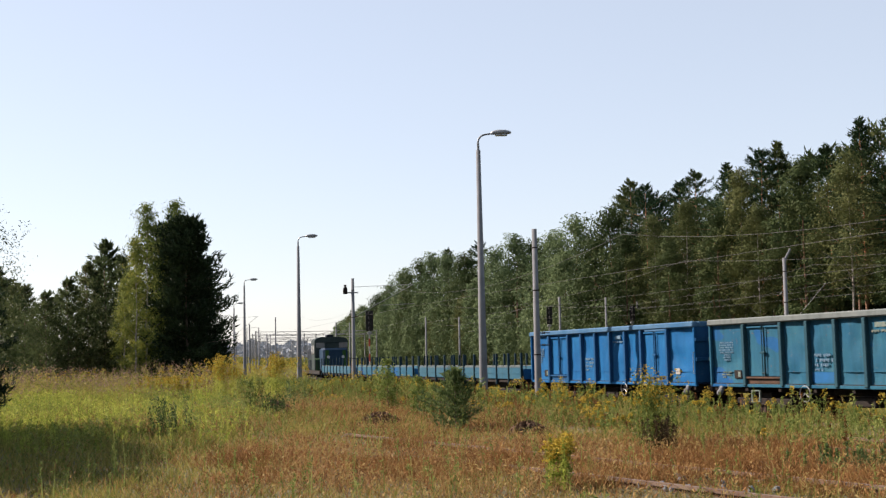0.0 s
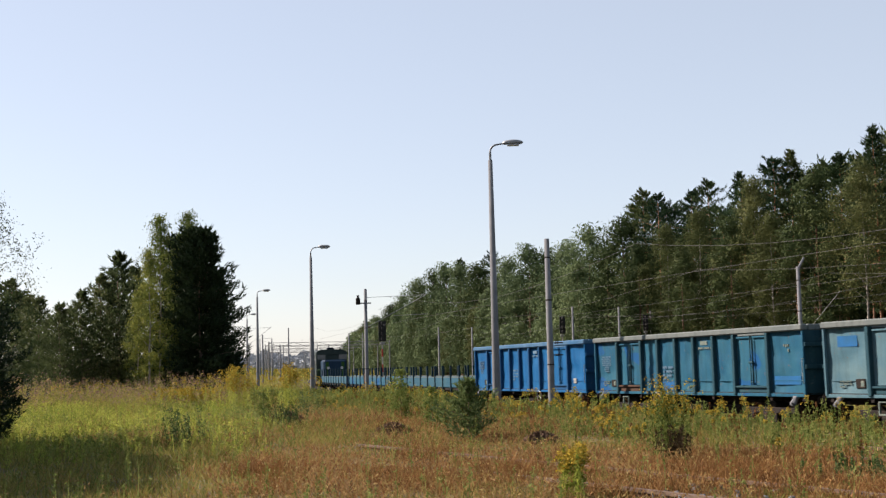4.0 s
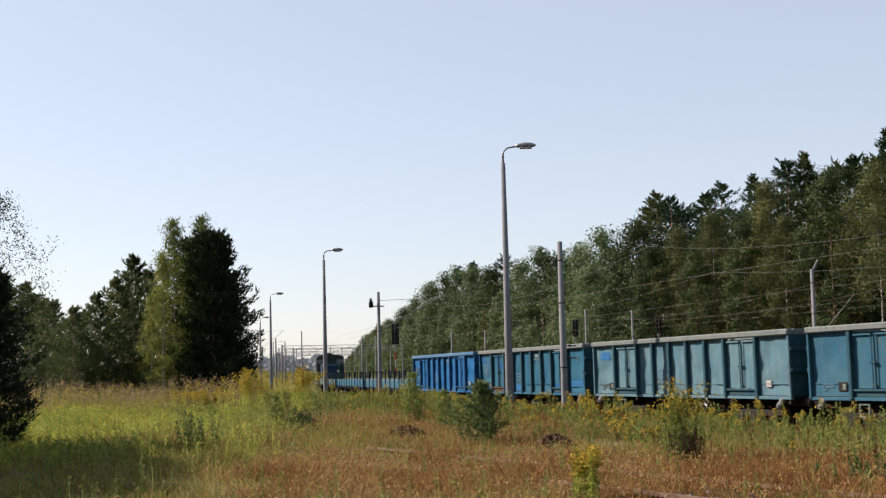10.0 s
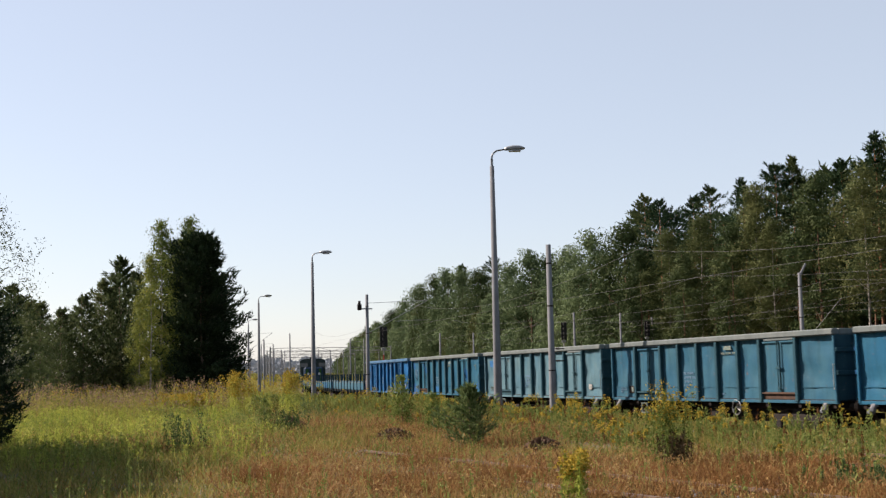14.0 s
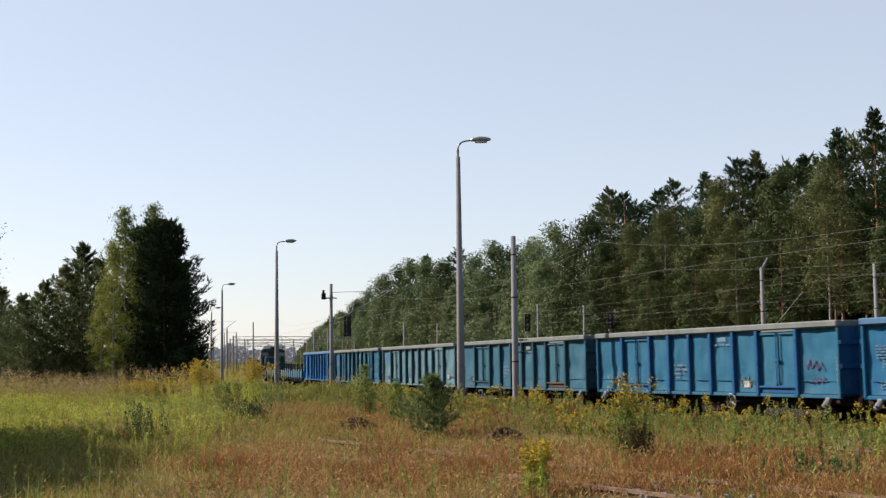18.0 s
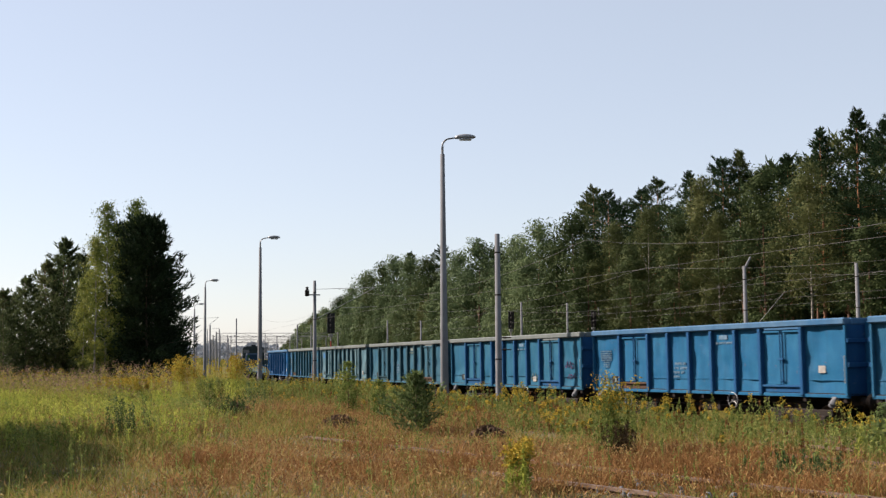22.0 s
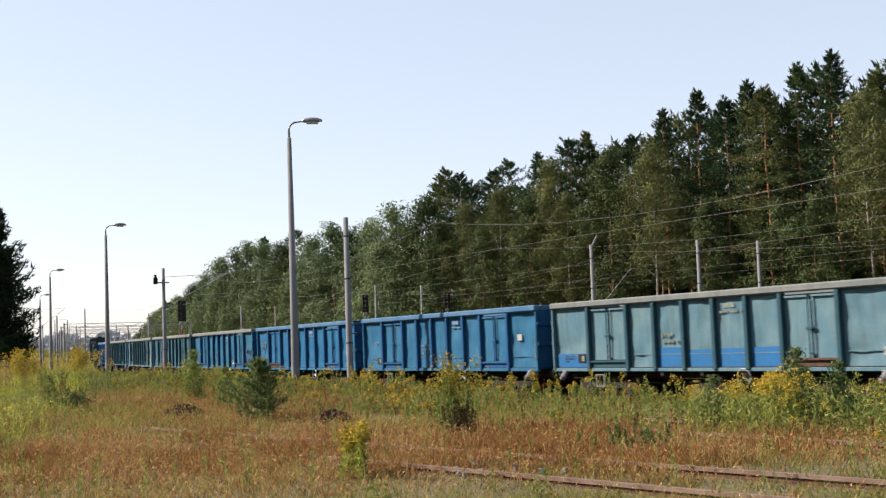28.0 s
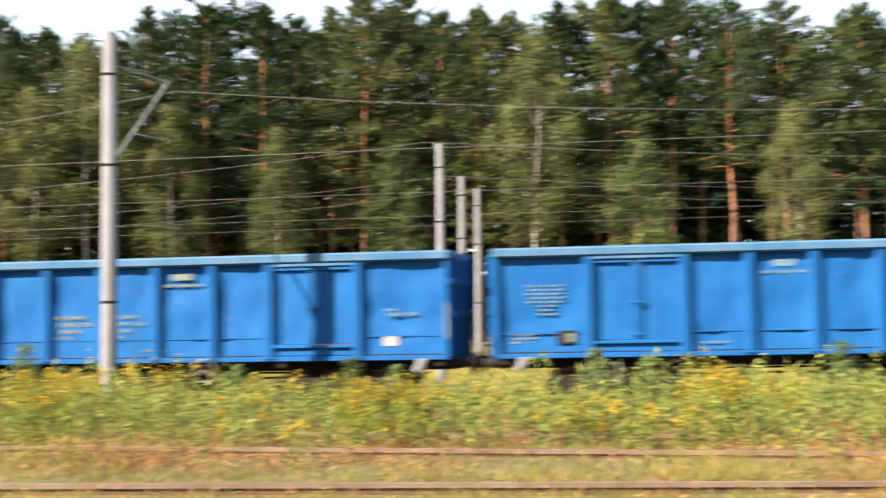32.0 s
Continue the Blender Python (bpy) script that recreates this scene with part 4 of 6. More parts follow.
def flat_wagon(paint):
    """A long flat wagon with low drop sides and upright stakes."""
    w = thing("flat_wagon", "teal flat wagon with low drop sides and dark stakes", "goods wagon", "flat wagons of the train")
    h = FLAT_PITCH / 2 - 0.62
    part("underframe", box(box(box(bmesh.new(), -h, h, -1.3, 1.3, 1.1, 1.25), -h, h, -0.7, -0.5, 0.8, 1.1), -h, h, 0.5, 0.7, 0.8, 1.1), M_BLACK, w)
    n = 10
    for side in (1, -1):
        for i in range(n):
            x0, x1 = -h + 2 * h * i / n + 0.07, -h + 2 * h * (i + 1) / n - 0.07
            d = part("drop_side", box(box(bmesh.new(), x0, x1, side * 1.34 - 0.03, side * 1.34 + 0.03, 1.25, 1.77, 0.012), x0, x1, side * 1.37 - 0.02, side * 1.37 + 0.02, 1.49, 1.55), paint, w, "hinged steel drop side")
            part("rim", box(bmesh.new(), x0, x1, side * 1.34 - 0.04, side * 1.34 + 0.04, 1.771, 1.81), CAP_G, d)
        for i in range(n + 1):
            x = -h + 2 * h * i / n
            part("stake", box(bmesh.new(), x - 0.045, x + 0.045, side * 1.37 - 0.05, side * 1.37 + 0.05, 1.0, 2.4, 0.01), STAKE, w, "upright dark steel stake")
    for e in (1, -1):
        part("end_board", box(bmesh.new(), e * h - 0.04, e * h + 0.04, -1.3, 1.3, 1.25, 1.7, 0.01), M_PATCH, w)
    for x in (h - 2.4, -h + 2.4):
        bogie(w, x)
    buffers(w, h)
    return w


FLATS = [flat_wagon(TEAL), flat_wagon(SEA), flat_wagon(TEAL)]
LOCO_BLUE = wagon_paint("locomotive_blue", (0.009, 0.026, 0.055), (0.0126, 0.034, 0.06), None, 0.2)
LOCO_CAB = wagon_paint("locomotive_grey_green", (0.022, 0.034, 0.034), (0.03, 0.042, 0.04), None, 0.2)
LOCO_GREEN = wagon_paint("locomotive_green", (0.018, 0.06, 0.015), (0.025, 0.075, 0.02), None, 0.2)
LOCO_DARK = wagon_paint("locomotive_dark_blue", (0.0042, 0.0084, 0.01575), (0.0063, 0.0105, 0.0168), None, 0.2)
# Pane colour lightened to imitate the sky mirrored in the glass.
M_PANE = surface("sky_paled_window_glass", (0.09, 0.1, 0.11), (0.06, 0.065, 0.07), 4, 30, 0.12, 0, 0)


def build_loco():
    """A hood diesel shunting locomotive; its cab stands towards the train."""
    w = thing("diesel_locomotive", "dark blue and green diesel shunting locomotive with a tall cab", "locomotive")
    h = 6.6
    part("frame", box(box(bmesh.new(), -h, h, -1.45, 1.45, 1.05, 1.35, 0.03), -2.2, 2.2, -1.1, 1.1, 0.5, 1.05, 0.08), M_BLACK, w, "black main frame")
    part("short_hood", box(bmesh.new(), -h + 0.5, -3.3, -1.05, 1.05, 1.35, 3.25, 0.16), LOCO_BLUE, w, "blue short hood")
    for y in (-0.72, 0.72):
        part("hood_stripe", box(bmesh.new(), -h + 0.485, -h + 0.5, y - 0.14, y + 0.14, 1.55, 3.05), LOCO_GREEN, w, "green stripe")
    part("long_hood", box(bmesh.new(), -1.0, h - 0.6, -0.95, 0.95, 1.35, 3.35, 0.1), LOCO_DARK, w, "dark blue engine hood")
    cab = bmesh.new()
    box(cab, -3.3, -1.0, -1.45, 1.45, 1.35, 3.75, 0.06)
    c = part("cab", cab, LOCO_CAB, w, "grey-green driver's cab")
    roof = bmesh.new()
    rows = []
    for x in (-3.34, -0.96):
        rows.append([roof.verts.new((x, 1.47 * math.copysign(abs(math.cos(a)) ** 0.6, math.cos(a)), 3.74 + 0.5 * math.sin(a) ** 0.7)) for a in [math.pi * k / 10 for k in range(11)]])
    for i in range(10):
        roof.faces.new((rows[0][i], rows[0][i + 1], rows[1][i + 1], rows[1][i]))
    roof.faces.new(rows[0]), roof.faces.new(rows[1][::-1])
    part("cab_roof", roof, LOCO_CAB, c, "rounded grey-green roof")
    for y in (-1.0, 1.0):
        part("cab_window", box(bmesh.new(), -3.325, -3.302, y - 0.42, y + 0.32, 3.3, 3.74), M_PANE, c, "wide cab window")
    for x in (-2.7, -1.6):
        part("cab_window", box(bmesh.new(), x - 0.4, x + 0.4, 1.452, 1.47, 2.75, 3.5), M_PANE, c, "dark side window")
    for i in range(7):
        x = -0.6 + i * 0.95
        part("hood_door", box(bmesh.new(), x, x + 0.85, 0.952, 0.975, 1.5, 3.1), LOCO_DARK, w)
    rl = bmesh.new()
    for y in (-1.4, 1.4):
        for x in (-h + 0.1, -5.2, -4.2, 0, 1.5, 3, 4.5, h - 0.1):
            tube(rl, (x, y, 1.35), (x, y, 2.35), 0.022, n=5)
        tube(rl, (-h + 0.1, y, 2.35), (-3.4, y, 2.35), 0.022, n=5)
        tube(rl, (-0.9, y, 2.35), (h - 0.1, y, 2.35), 0.022, n=5)
    part("handrail", rl, LOCO_GREEN, w, "green walkway handrail")
    for y in (-0.62, 0.62):
        part("headlight", lathe(bmesh.new(), [(0.13, -h + 0.44), (0.13, -h + 0.5)], "x", 12, (0, y, 2.5)), M_GLASS, w, "round headlight")
    part("horn_box", box(bmesh.new(), -2.6, -1.7, -0.3, 0.3, 4.2, 4.42, 0.05), LOCO_DARK, c)
    part("exhaust", tube(bmesh.new(), (1.2, 0, 3.3), (1.2, 0, 3.75), 0.16, n=10), M_BLACK, w)
    for x in (3.9, -3.9):
        bogie(w, x)
    buffers(w, h)
    return w


LOCO = build_loco()
LOCO_LEN = 14.2


# ---- plants ----
def trunk_mesh(name, h, r0, r1, rng, limbs=(), bend_by=0.0, n=8):
    """A tapered, slightly crooked trunk with limbs given as (height, heading, length, rise)."""
    bm = bmesh.new()
    pts, off = [], Vector((0, 0, 0))
    for i in range(9):
        u = i / 8
        off += Vector((rng.normal() * bend_by, rng.normal() * bend_by, 0))
        pts.append((Vector((off.x, off.y, h * u - (0.3 if i == 0 else 0))), r1 + (r0 - r1) * (1 - u) ** 1.5))
    for (p, a), (q, b) in zip(pts, pts[1:]):
        tube(bm, p, q, a * (1.35 if p.z < 0 else 1), b, n, False)
    for z, head, length, rise in limbs:
        i = min(7, int(z / h * 8))
        p = pts[i][0].lerp(pts[i + 1][0], z / h * 8 - i)
        q = p + Vector((math.cos(head) * length, math.sin(head) * length, rise))
        r = max(0.012, 0.3 * (r0 + (r1 - r0) * z / h))
        tube(bm, p, p.lerp(q, 0.5) + Vector((0, 0, 0.06 * length)), r, r * 0.6, 5, False)
        tube(bm, p.lerp(q, 0.5) + Vector((0, 0, 0.06 * length)), q, r * 0.6, r * 0.25, 5, False)
    return mesh_of(name, bm, True)


def sprays(rng, at, heading, length, width):
    """Flat pointed sprays of needles that start at the places and reach along their headings."""
    n = len(at)
    d = heading / np.linalg.norm(heading, axis=1, keepdims=True)
    side = np.cross(d, np.array([0, 0, 1.0]) + 0.55 * rng.normal(size=(n, 3)))
    side /= np.linalg.norm(side, axis=1, keepdims=True) + 1e-6
    ln = (length * rng.uniform(0.6, 1.35, n))[:, None]
    return np.stack([at - side * ln * width, at + side * ln * width, at + d * ln], 1)


def conifer(seed, h, base, rmax, gap, per, size, broad=0.45, droop=0.1, narrow=0.35, needles=26, lift=0.9, clear=0.22, cone=0.9, ruffle=0.75):
    """Limbs and needle sprays of a pine: whorls of boughs, steep at the tip and level below; base: the bare share of the trunk."""
    rng = np.random.default_rng(seed)
    limbs, at, heading = [], [], []
    lobes = rng.uniform(0.72, 1.2, 8)
    z = h * 0.985
    while z > h * base:
        v = (h - z) / (h * (1 - base))
        reach = rmax * (min(1.0, v / broad) ** cone) * (1 - narrow * max(0.0, (v - 0.6) / 0.4)) + 0.16 * size / 0.3
        turn = rng.uniform(0, 2 * math.pi)
        for k in range(per):
            a = turn + 2 * math.pi * (k + rng.uniform(-0.35, 0.35)) / per
            ln = reach * (rng.uniform(0.55, 1.18) * lobes[int((a % (2 * math.pi)) / (2 * math.pi) * 7.99)] if v > 0.14 else rng.uniform(0.75, 1.1))
            up = lift * math.exp(-v * 5.5) - droop * min(1.0, 2 * v) + rng.normal() * 0.12
            d = np.array([math.cos(a), math.sin(a), up])
            zz = z + rng.normal() * gap * 0.3
            limbs.append((zz, a, ln, ln * up))
            n = max(5, int(needles * (0.25 + ln / rmax)))
            w = clear + (1 - clear) * rng.uniform(0, 1, n) ** 0.75
            fan = rng.normal(size=n) * 0.17 * ln * (1.25 - w)
            p = np.stack([d[0] * ln * w - math.sin(a) * fan, d[1] * ln * w + math.cos(a) * fan, zz + d[2] * ln * w + 0.12 * ln * w ** 3 + rng.normal(size=n) * 0.045 * (ln + 0.4)], 1)
            at.append(p)
            heading.append(np.stack([d[0] - 2.6 * math.sin(a) * fan / (ln + 0.2), d[1] + 2.6 * math.cos(a) * fan / (ln + 0.2), np.full(n, d[2] + 0.4)], 1) + rng.normal(size=(n, 3)) * ruffle)
        z -= gap * (0.36 + 0.8 * min(1.0, v / 0.3)) * rng.uniform(0.8, 1.2)
    m = 26
    at.append(np.stack([rng.normal(size=m) * 0.04, rng.normal(size=m) * 0.04, h * rng.uniform(0.93, 0.99, m)], 1))
    heading.append(rng.normal(size=(m, 3)) * 0.55 + (0, 0, 1.3))
    return limbs, sprays(rng, np.concatenate(at), np.concatenate(heading), size, 0.17)


def broadleaf(seed, h, base, rx, boughs, clumps, leaves, size, spread=0.42, droop=0.0, top=0.5, knob=0.36):
    """Limbs and leaves of a broad-leaved tree: boughs that bulge out of the crown, each of many clumps of leaves."""
    rng = np.random.default_rng(seed)
    limbs, out, face = [], [], []
    turn = rng.uniform(0, 2 * math.pi)
    for k in range(boughs):
        u = (k + rng.uniform(0.1, 0.9)) / boughs
        a = turn + 2.4 * k + rng.normal() * 0.3
        prof = math.sin(math.pi * min(1.0, 0.14 + 0.86 * u ** (0.5 / top))) ** 0.65
        r = rx * max(0.0, prof - knob) * rng.uniform(0.65, 1.2)
        c = np.array([math.cos(a) * r, math.sin(a) * r, h * (base + (0.97 - base) * u)])
        size_b = knob * rx * rng.uniform(0.8, 1.3) * (0.55 if u > 0.93 else 1)
        limbs.append((max(h * base * 0.75, c[2] - r * 0.9 - 0.4), a, r * 1.05 + 0.1, r * 0.9))
        d = rng.normal(size=(clumps, 3))
        d /= np.linalg.norm(d, axis=1, keepdims=True)
        for q in c + d * size_b * rng.uniform(0.35, 1.0, (clumps, 1)) * (1, 1, 1.15):
            p = q + rng.normal(size=(leaves, 3)) * (spread, spread, spread * 0.6)
            if droop:
                p[:, 2] -= rng.exponential(droop, leaves)
            out.append(p)
            face.append(0.9 * (p - q) / spread + (p - c) / size_b + (p * (1, 1, 0)) / rx + (0, 0, 0.5))
    p = np.concatenate(out)
    p[:, 2] = np.minimum(p[:, 2], h * 1.02)
    return limbs, sprigs(rng, p, size, 0.0, 1.15, True, np.concatenate(face))


TREES = {}


def tree_kind(key, kind, seed, h, **k):
    rng = np.random.default_rng(seed + 50)
    limbs, leaves = (conifer if kind == "pine" else broadleaf)(seed, h, **k)
    r0 = {"pine": 0.011, "birch": 0.0085, "leafy": 0.011}[kind] * h
    pick = limbs[:: max(1, len(limbs) // 30)]
    TREES[key] = (h, trunk_mesh("trunk", h * 0.97, r0, r0 * 0.15, rng, pick, 0.0035 * h), soup("crown", leaves), leaves)


# the trees along the edge of the wood, then the plainer ones behind them
tree_kind("pine_edge_a", "pine", 1, 20.0, base=0.3, rmax=3.4, gap=0.56, per=7, size=0.25, broad=0.44, needles=110, cone=0.95)
tree_kind("pine_edge_b", "pine", 2, 20.0, base=0.44, rmax=3.7, gap=0.6, per=7, size=0.25, broad=0.45, needles=115, droop=0.16, cone=0.9)
tree_kind("pine_edge_c", "pine", 3, 20.0, base=0.3, rmax=3.1, gap=0.56, per=7, size=0.25, broad=0.6, needles=98, droop=0.05, cone=0.95)
tree_kind("pine_edge_d", "pine", 11, 20.0, base=0.5, rmax=3.7, gap=0.56, per=7, size=0.25, broad=0.4, needles=115, droop=0.0, lift=0.75, cone=0.85)
tree_kind("pine_back_a", "pine", 12, 19.0, base=0.42, rmax=3.3, gap=0.7, per=7, size=0.5, broad=0.45, needles=38, cone=0.5)
tree_kind("pine_back_b", "pine", 13, 19.0, base=0.48, rmax=3.6, gap=0.7, per=7, size=0.5, broad=0.4, needles=40, cone=0.45)
tree_kind("birch_edge_a", "birch", 4, 16.5, base=0.36, rx=2.8, boughs=22, clumps=11, leaves=76, size=0.15, spread=0.3, droop=0.4, knob=0.34)
tree_kind("birch_edge_b", "birch", 5, 15.5, base=0.3, rx=2.6, boughs=22, clumps=11, leaves=74, size=0.15, spread=0.28, droop=0.45, knob=0.36)
tree_kind("birch_edge_c", "birch", 9, 16.0, base=0.44, rx=3.0, boughs=20, clumps=11, leaves=76, size=0.15, spread=0.32, droop=0.4, knob=0.34)
tree_kind("leafy_edge_a", "leafy", 6, 11.7, base=0.08, rx=3.0, boughs=20, clumps=12, leaves=60, size=0.18, spread=0.28, knob=0.34)
tree_kind("leafy_edge_b", "leafy", 7, 15.5, base=0.14, rx=3.1, boughs=22, clumps=12, leaves=60, size=0.18, spread=0.3, knob=0.34)
tree_kind("leafy_dome_a", "leafy", 16, 15.2, base=0.08, rx=5.0, boughs=24, clumps=11, leaves=40, size=0.27, spread=0.45, knob=0.34, top=0.42)
tree_kind("leafy_dome_b", "leafy", 17, 16.2, base=0.1, rx=4.5, boughs=24, clumps=11, leaves=40, size=0.27, spread=0.45, knob=0.34, top=0.45)
tree_kind("bush", "leafy", 8, 4.2, base=0.05, rx=1.9, boughs=12, clumps=7, leaves=40, size=0.15, spread=0.2)
FORMS = {"pine": ("pine_tree", "tall dark-green pine at the edge of the wood", "pine tree", M_PINEBARK, M_NEEDLE),
         "birch": ("birch_tree", "slender birch with a pale trunk and yellowing leaves", "birch tree", M_BIRCH, M_BLEAF),
         "leafy": ("broadleaf_tree", "leafy green tree at the edge of the wood", "tree", M_BARK, M_LEAF),
         "bush": ("bush", "green leafy bush before the wood", "bush", M_BARK, M_LEAF)}


def tree(key, at, height, turn, label="", group="trees of the wood", crown=None):
    h, trunk, leaves, _ = TREES[key]
    name, text, cat, bark, green = FORMS[key.split("_")[0]]
    t = thing(name, label or text, cat, group, "", Matrix.Translation(at) @ pose(0, 0, 0, 0, 0, turn) @ Matrix.Scale(height / h, 4))
    part("trunk", trunk, bark, t)
    part("crown", leaves, crown or green, t)
    return t


def wood_edge(s):
    """How far the front of the wood stands to the right of the line."""
    return 57.5 + 6.5 * (1 - smooth(-5, 40, s)) - 7 * smooth(150, 250, s)


def edge_spot(b, depth):
    """The place at the bearing b that lies depth metres behind the front of the wood, and its distance."""
    turn, d = HEAD - radians(b), 60.0
    for i in range(60):
        s = d * math.cos(turn)
        d += 0.5 * (wood_edge(s) + depth + bend(s) - d * math.sin(turn)) / max(0.3, math.sin(turn) - slope(s) * math.cos(turn))
    return place(b, d), d


# bearing of each tree and how high its top stands over the horizon, in degrees
EDGE_PINES = ((-8.94, 7.47), (-9.59, 7.18), (-11.19, 7.37), (-11.89, 7.74), (-13.33, 8.06), (-14.8, 8.51), (-15.6, 8.9), (-17.68, 8.6), (-19.15, 9.66), (-20.78, 10.44),
              (-21.98, 9.97), (-23.02, 10.64), (-23.75, 10.33), (-25.22, 11.2), (-26.75, 11.6), (-28.5, 10.6), (-29.85, 11.43), (-31.82, 11.46), (-33.53, 11.99), (-35.21, 12.26), (-37.11, 12.0),
              (-39.9, 11.9), (-41.5, 13.15), (-44.2, 13.4), (-46.7, 13.5), (-48.14, 12.76), (-49.79, 13.4), (-51.3, 14.1), (-53.22, 13.9), (-54.9, 13.0), (-56.67, 13.36),
              (-58.2, 12.9), (-60.37, 13.52), (-62.73, 13.94), (-65.56, 13.43), (-68.1, 13.15), (-70.34, 13.0), (-73.72, 12.5), (-76.5, 12.6), (-0.38, 4.6), (-1.89, 4.85))
EDGE_BIRCHES = ((-11.43, 6.71), (-13.86, 8.0), (-14.6, 6.4), (-18.57, 8.42), (-28.0, 10.0), (-32.7, 10.9), (-34.6, 11.0), (-33.6, 9.8), (-38.8, 12.1), (-36.6, 9.6), (-59.3, 12.79), (-47.4, 8.2), (-9.9, 6.1), (-42.6, 9.2), (-70.9, 9.0))
EDGE_LEAFY = ((-12.72, 6.13), (-16.56, 8.23), (-20.99, 5.69), (-25.69, 5.5), (-24.2, 5.2), (-30.4, 4.7), (-53.0, 7.6), (-64.0, 7.2), (-8.6, 5.2), (-10.6, 5.0))
FAR_DOMES = ((-7.97, 6.32), (-6.38, 6.06), (-5.3, 5.23), (-4.4, 5.0), (-3.59, 5.16), (-2.6, 4.7), (-1.2, 4.4), (-0.4, 4.5), (0.3, 4.4), (0.9, 4.2), (1.65, 3.75), (2.3, 3.1), (2.9, 2.6), (3.6, 2.1), (4.3, 1.6), (-7.2, 5.1), (-5.8, 4.3), (-3.0, 3.9), (-1.6, 3.6), (0.5, 3.3))


def build_wood():
    rng = np.random.default_rng(21)
    for i, (b, up) in enumerate(EDGE_PINES):
        at, d = edge_spot(b, 6.5 + rng.uniform(-1.2, 1.8))
        key = "pine_edge_" + ("c" if i in (8, 11, 13, 14, 22) else "abdc"[int(rng.integers(0, 4))])
        # two in three pines on this side get the shade-darkened needles
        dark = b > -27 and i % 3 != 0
        tree(key, at, EYE + d * math.tan(radians(up)) - at.z, rng.uniform(0, 360), "pine at the edge of the wood, its needles darkened for shade" if dark else "", crown=M_SHADED_NEEDLE if dark else None)
    for i, (b, up) in enumerate(EDGE_BIRCHES):
        at, d = edge_spot(b, 2.6 + rng.uniform(-0.8, 0.8))
        key = "birch_edge_" + ("c" if -40 < b < -17 else "ab"[i % 2])
        tree(key, at, EYE + d * math.tan(radians(up)) - at.z, rng.uniform(0, 360), "tall birch with a bare white trunk and yellowing crown" if -40 < b < -27 else "")
    for i, (b, up) in enumerate(EDGE_LEAFY):
        at, d = edge_spot(b, 1.0 + rng.uniform(-0.8, 0.8))
        h = EYE + d * math.tan(radians(up)) - at.z
        tree("leafy_edge_b" if h > 11 else "leafy_edge_a", at, h, rng.uniform(0, 360))
    for i, (b, up) in enumerate(FAR_DOMES):
        at, d = edge_spot(b, 3 + rng.uniform(-1.5, 2.5))
        tree("leafy_dome_" + "ab"[i % 2], at, EYE + d * math.tan(radians(up)) - at.z, rng.uniform(0, 360), "broad pale-green tree in the far wood", crown=M_HAZE_LEAF if i % 3 else M_LEAF)
    # the pines between and behind them, a little lower
    row = sorted(EDGE_PINES[:-2])
    b = -78.0
    while b < -8.5:
        top = float(np.interp(b, [q[0] for q in row], [q[1] for q in row]))
        at, d = edge_spot(b, 9.5 + rng.uniform(-1, 1))
        tree("pine_back_" + "ab"[int(rng.integers(0, 2))], at, EYE + d * math.tan(radians(top - rng.uniform(0.7, 1.7))) - at.z, rng.uniform(0, 360), crown=M_SHADED_NEEDLE if rng.uniform() < 0.5 else None)
        b += 1.55 * rng.uniform(0.8, 1.2) * (0.8 if b > -20 else 1.0)
    s = -34.0
    while s < 150:
        ss, lat = s + rng.uniform(-1.4, 1.4), wood_edge(s) + 13 + rng.uniform(-1.5, 1.5)
        key = "pine_back_" + "ab"[int(rng.integers(0, 2))] if rng.uniform() > 0.75 * smooth(70, 120, s) else "leafy_dome_" + "ab"[int(rng.integers(0, 2))]
        p = spot(ss, lat)
        p.z = land(p.x, p.y) - 0.05
        tree(key, p, (15.4 + 1.9 * (1 - smooth(15, 60, s))) * rng.uniform(0.88, 1.04), rng.uniform(0, 360), "" if "pine" in key else "broad pale-green tree in the far wood", crown=M_SHADED_NEEDLE if "pine" in key and rng.uniform() < 0.5 else None)
        s += 3.5
    far = {"pine": [], "leafy": [], "birch": []}
    s = 105.0
    while s < 560:
        for row, off in enumerate((1.0, 6.0, 11.0)):
            lat, ss = wood_edge(s) + off + rng.uniform(-1.7, 1.7), s + rng.uniform(-1.8, 1.8)
            key = ("leafy_dome_a", "leafy_dome_b", "birch_edge_b", "leafy_edge_b", "pine_back_a")[int(rng.integers(0, 5))]
            if key == "pine_back_a" and row == 0:
                key = "leafy_dome_b"
            base, full = TREES[key][0], TREES[key][3]
            hh = (11.5 if s < 150 else 17.0) * (0.8 if row == 0 else 1.0) * rng.uniform(0.82, 1.06) * (1 - 0.45 * smooth(420, 560, s))
            p = spot(ss, lat)
            p.z = land(p.x, p.y) - 0.05
            a = radians(rng.uniform(0, 360))
            thin = max(1, len(full) // (3400 if ss < 260 else 1500))
            lv = full[::thin]
            c = lv.mean(1, keepdims=True)
            rot = np.array([[math.cos(a), -math.sin(a), 0], [math.sin(a), math.cos(a), 0], [0, 0, 1]])
            far[key.split("_")[0]].append(((c + (lv - c) * thin ** 0.5) * (hh / base)) @ rot.T + np.array(p))
        s += 5.6
    for key, m in (("pine", M_NEEDLE), ("leafy", M_HAZE_LEAF), ("birch", M_BLEAF)):
        ob = new("far_woods", soup("far_woods", np.concatenate(far[key])))
        ob.data.materials.append(m)
        tagged(ob, "distant mixed wood along the railway", "wood", "", "stuff")
    # low growth under the wood's edge, canopy shade put into its green
    c = []
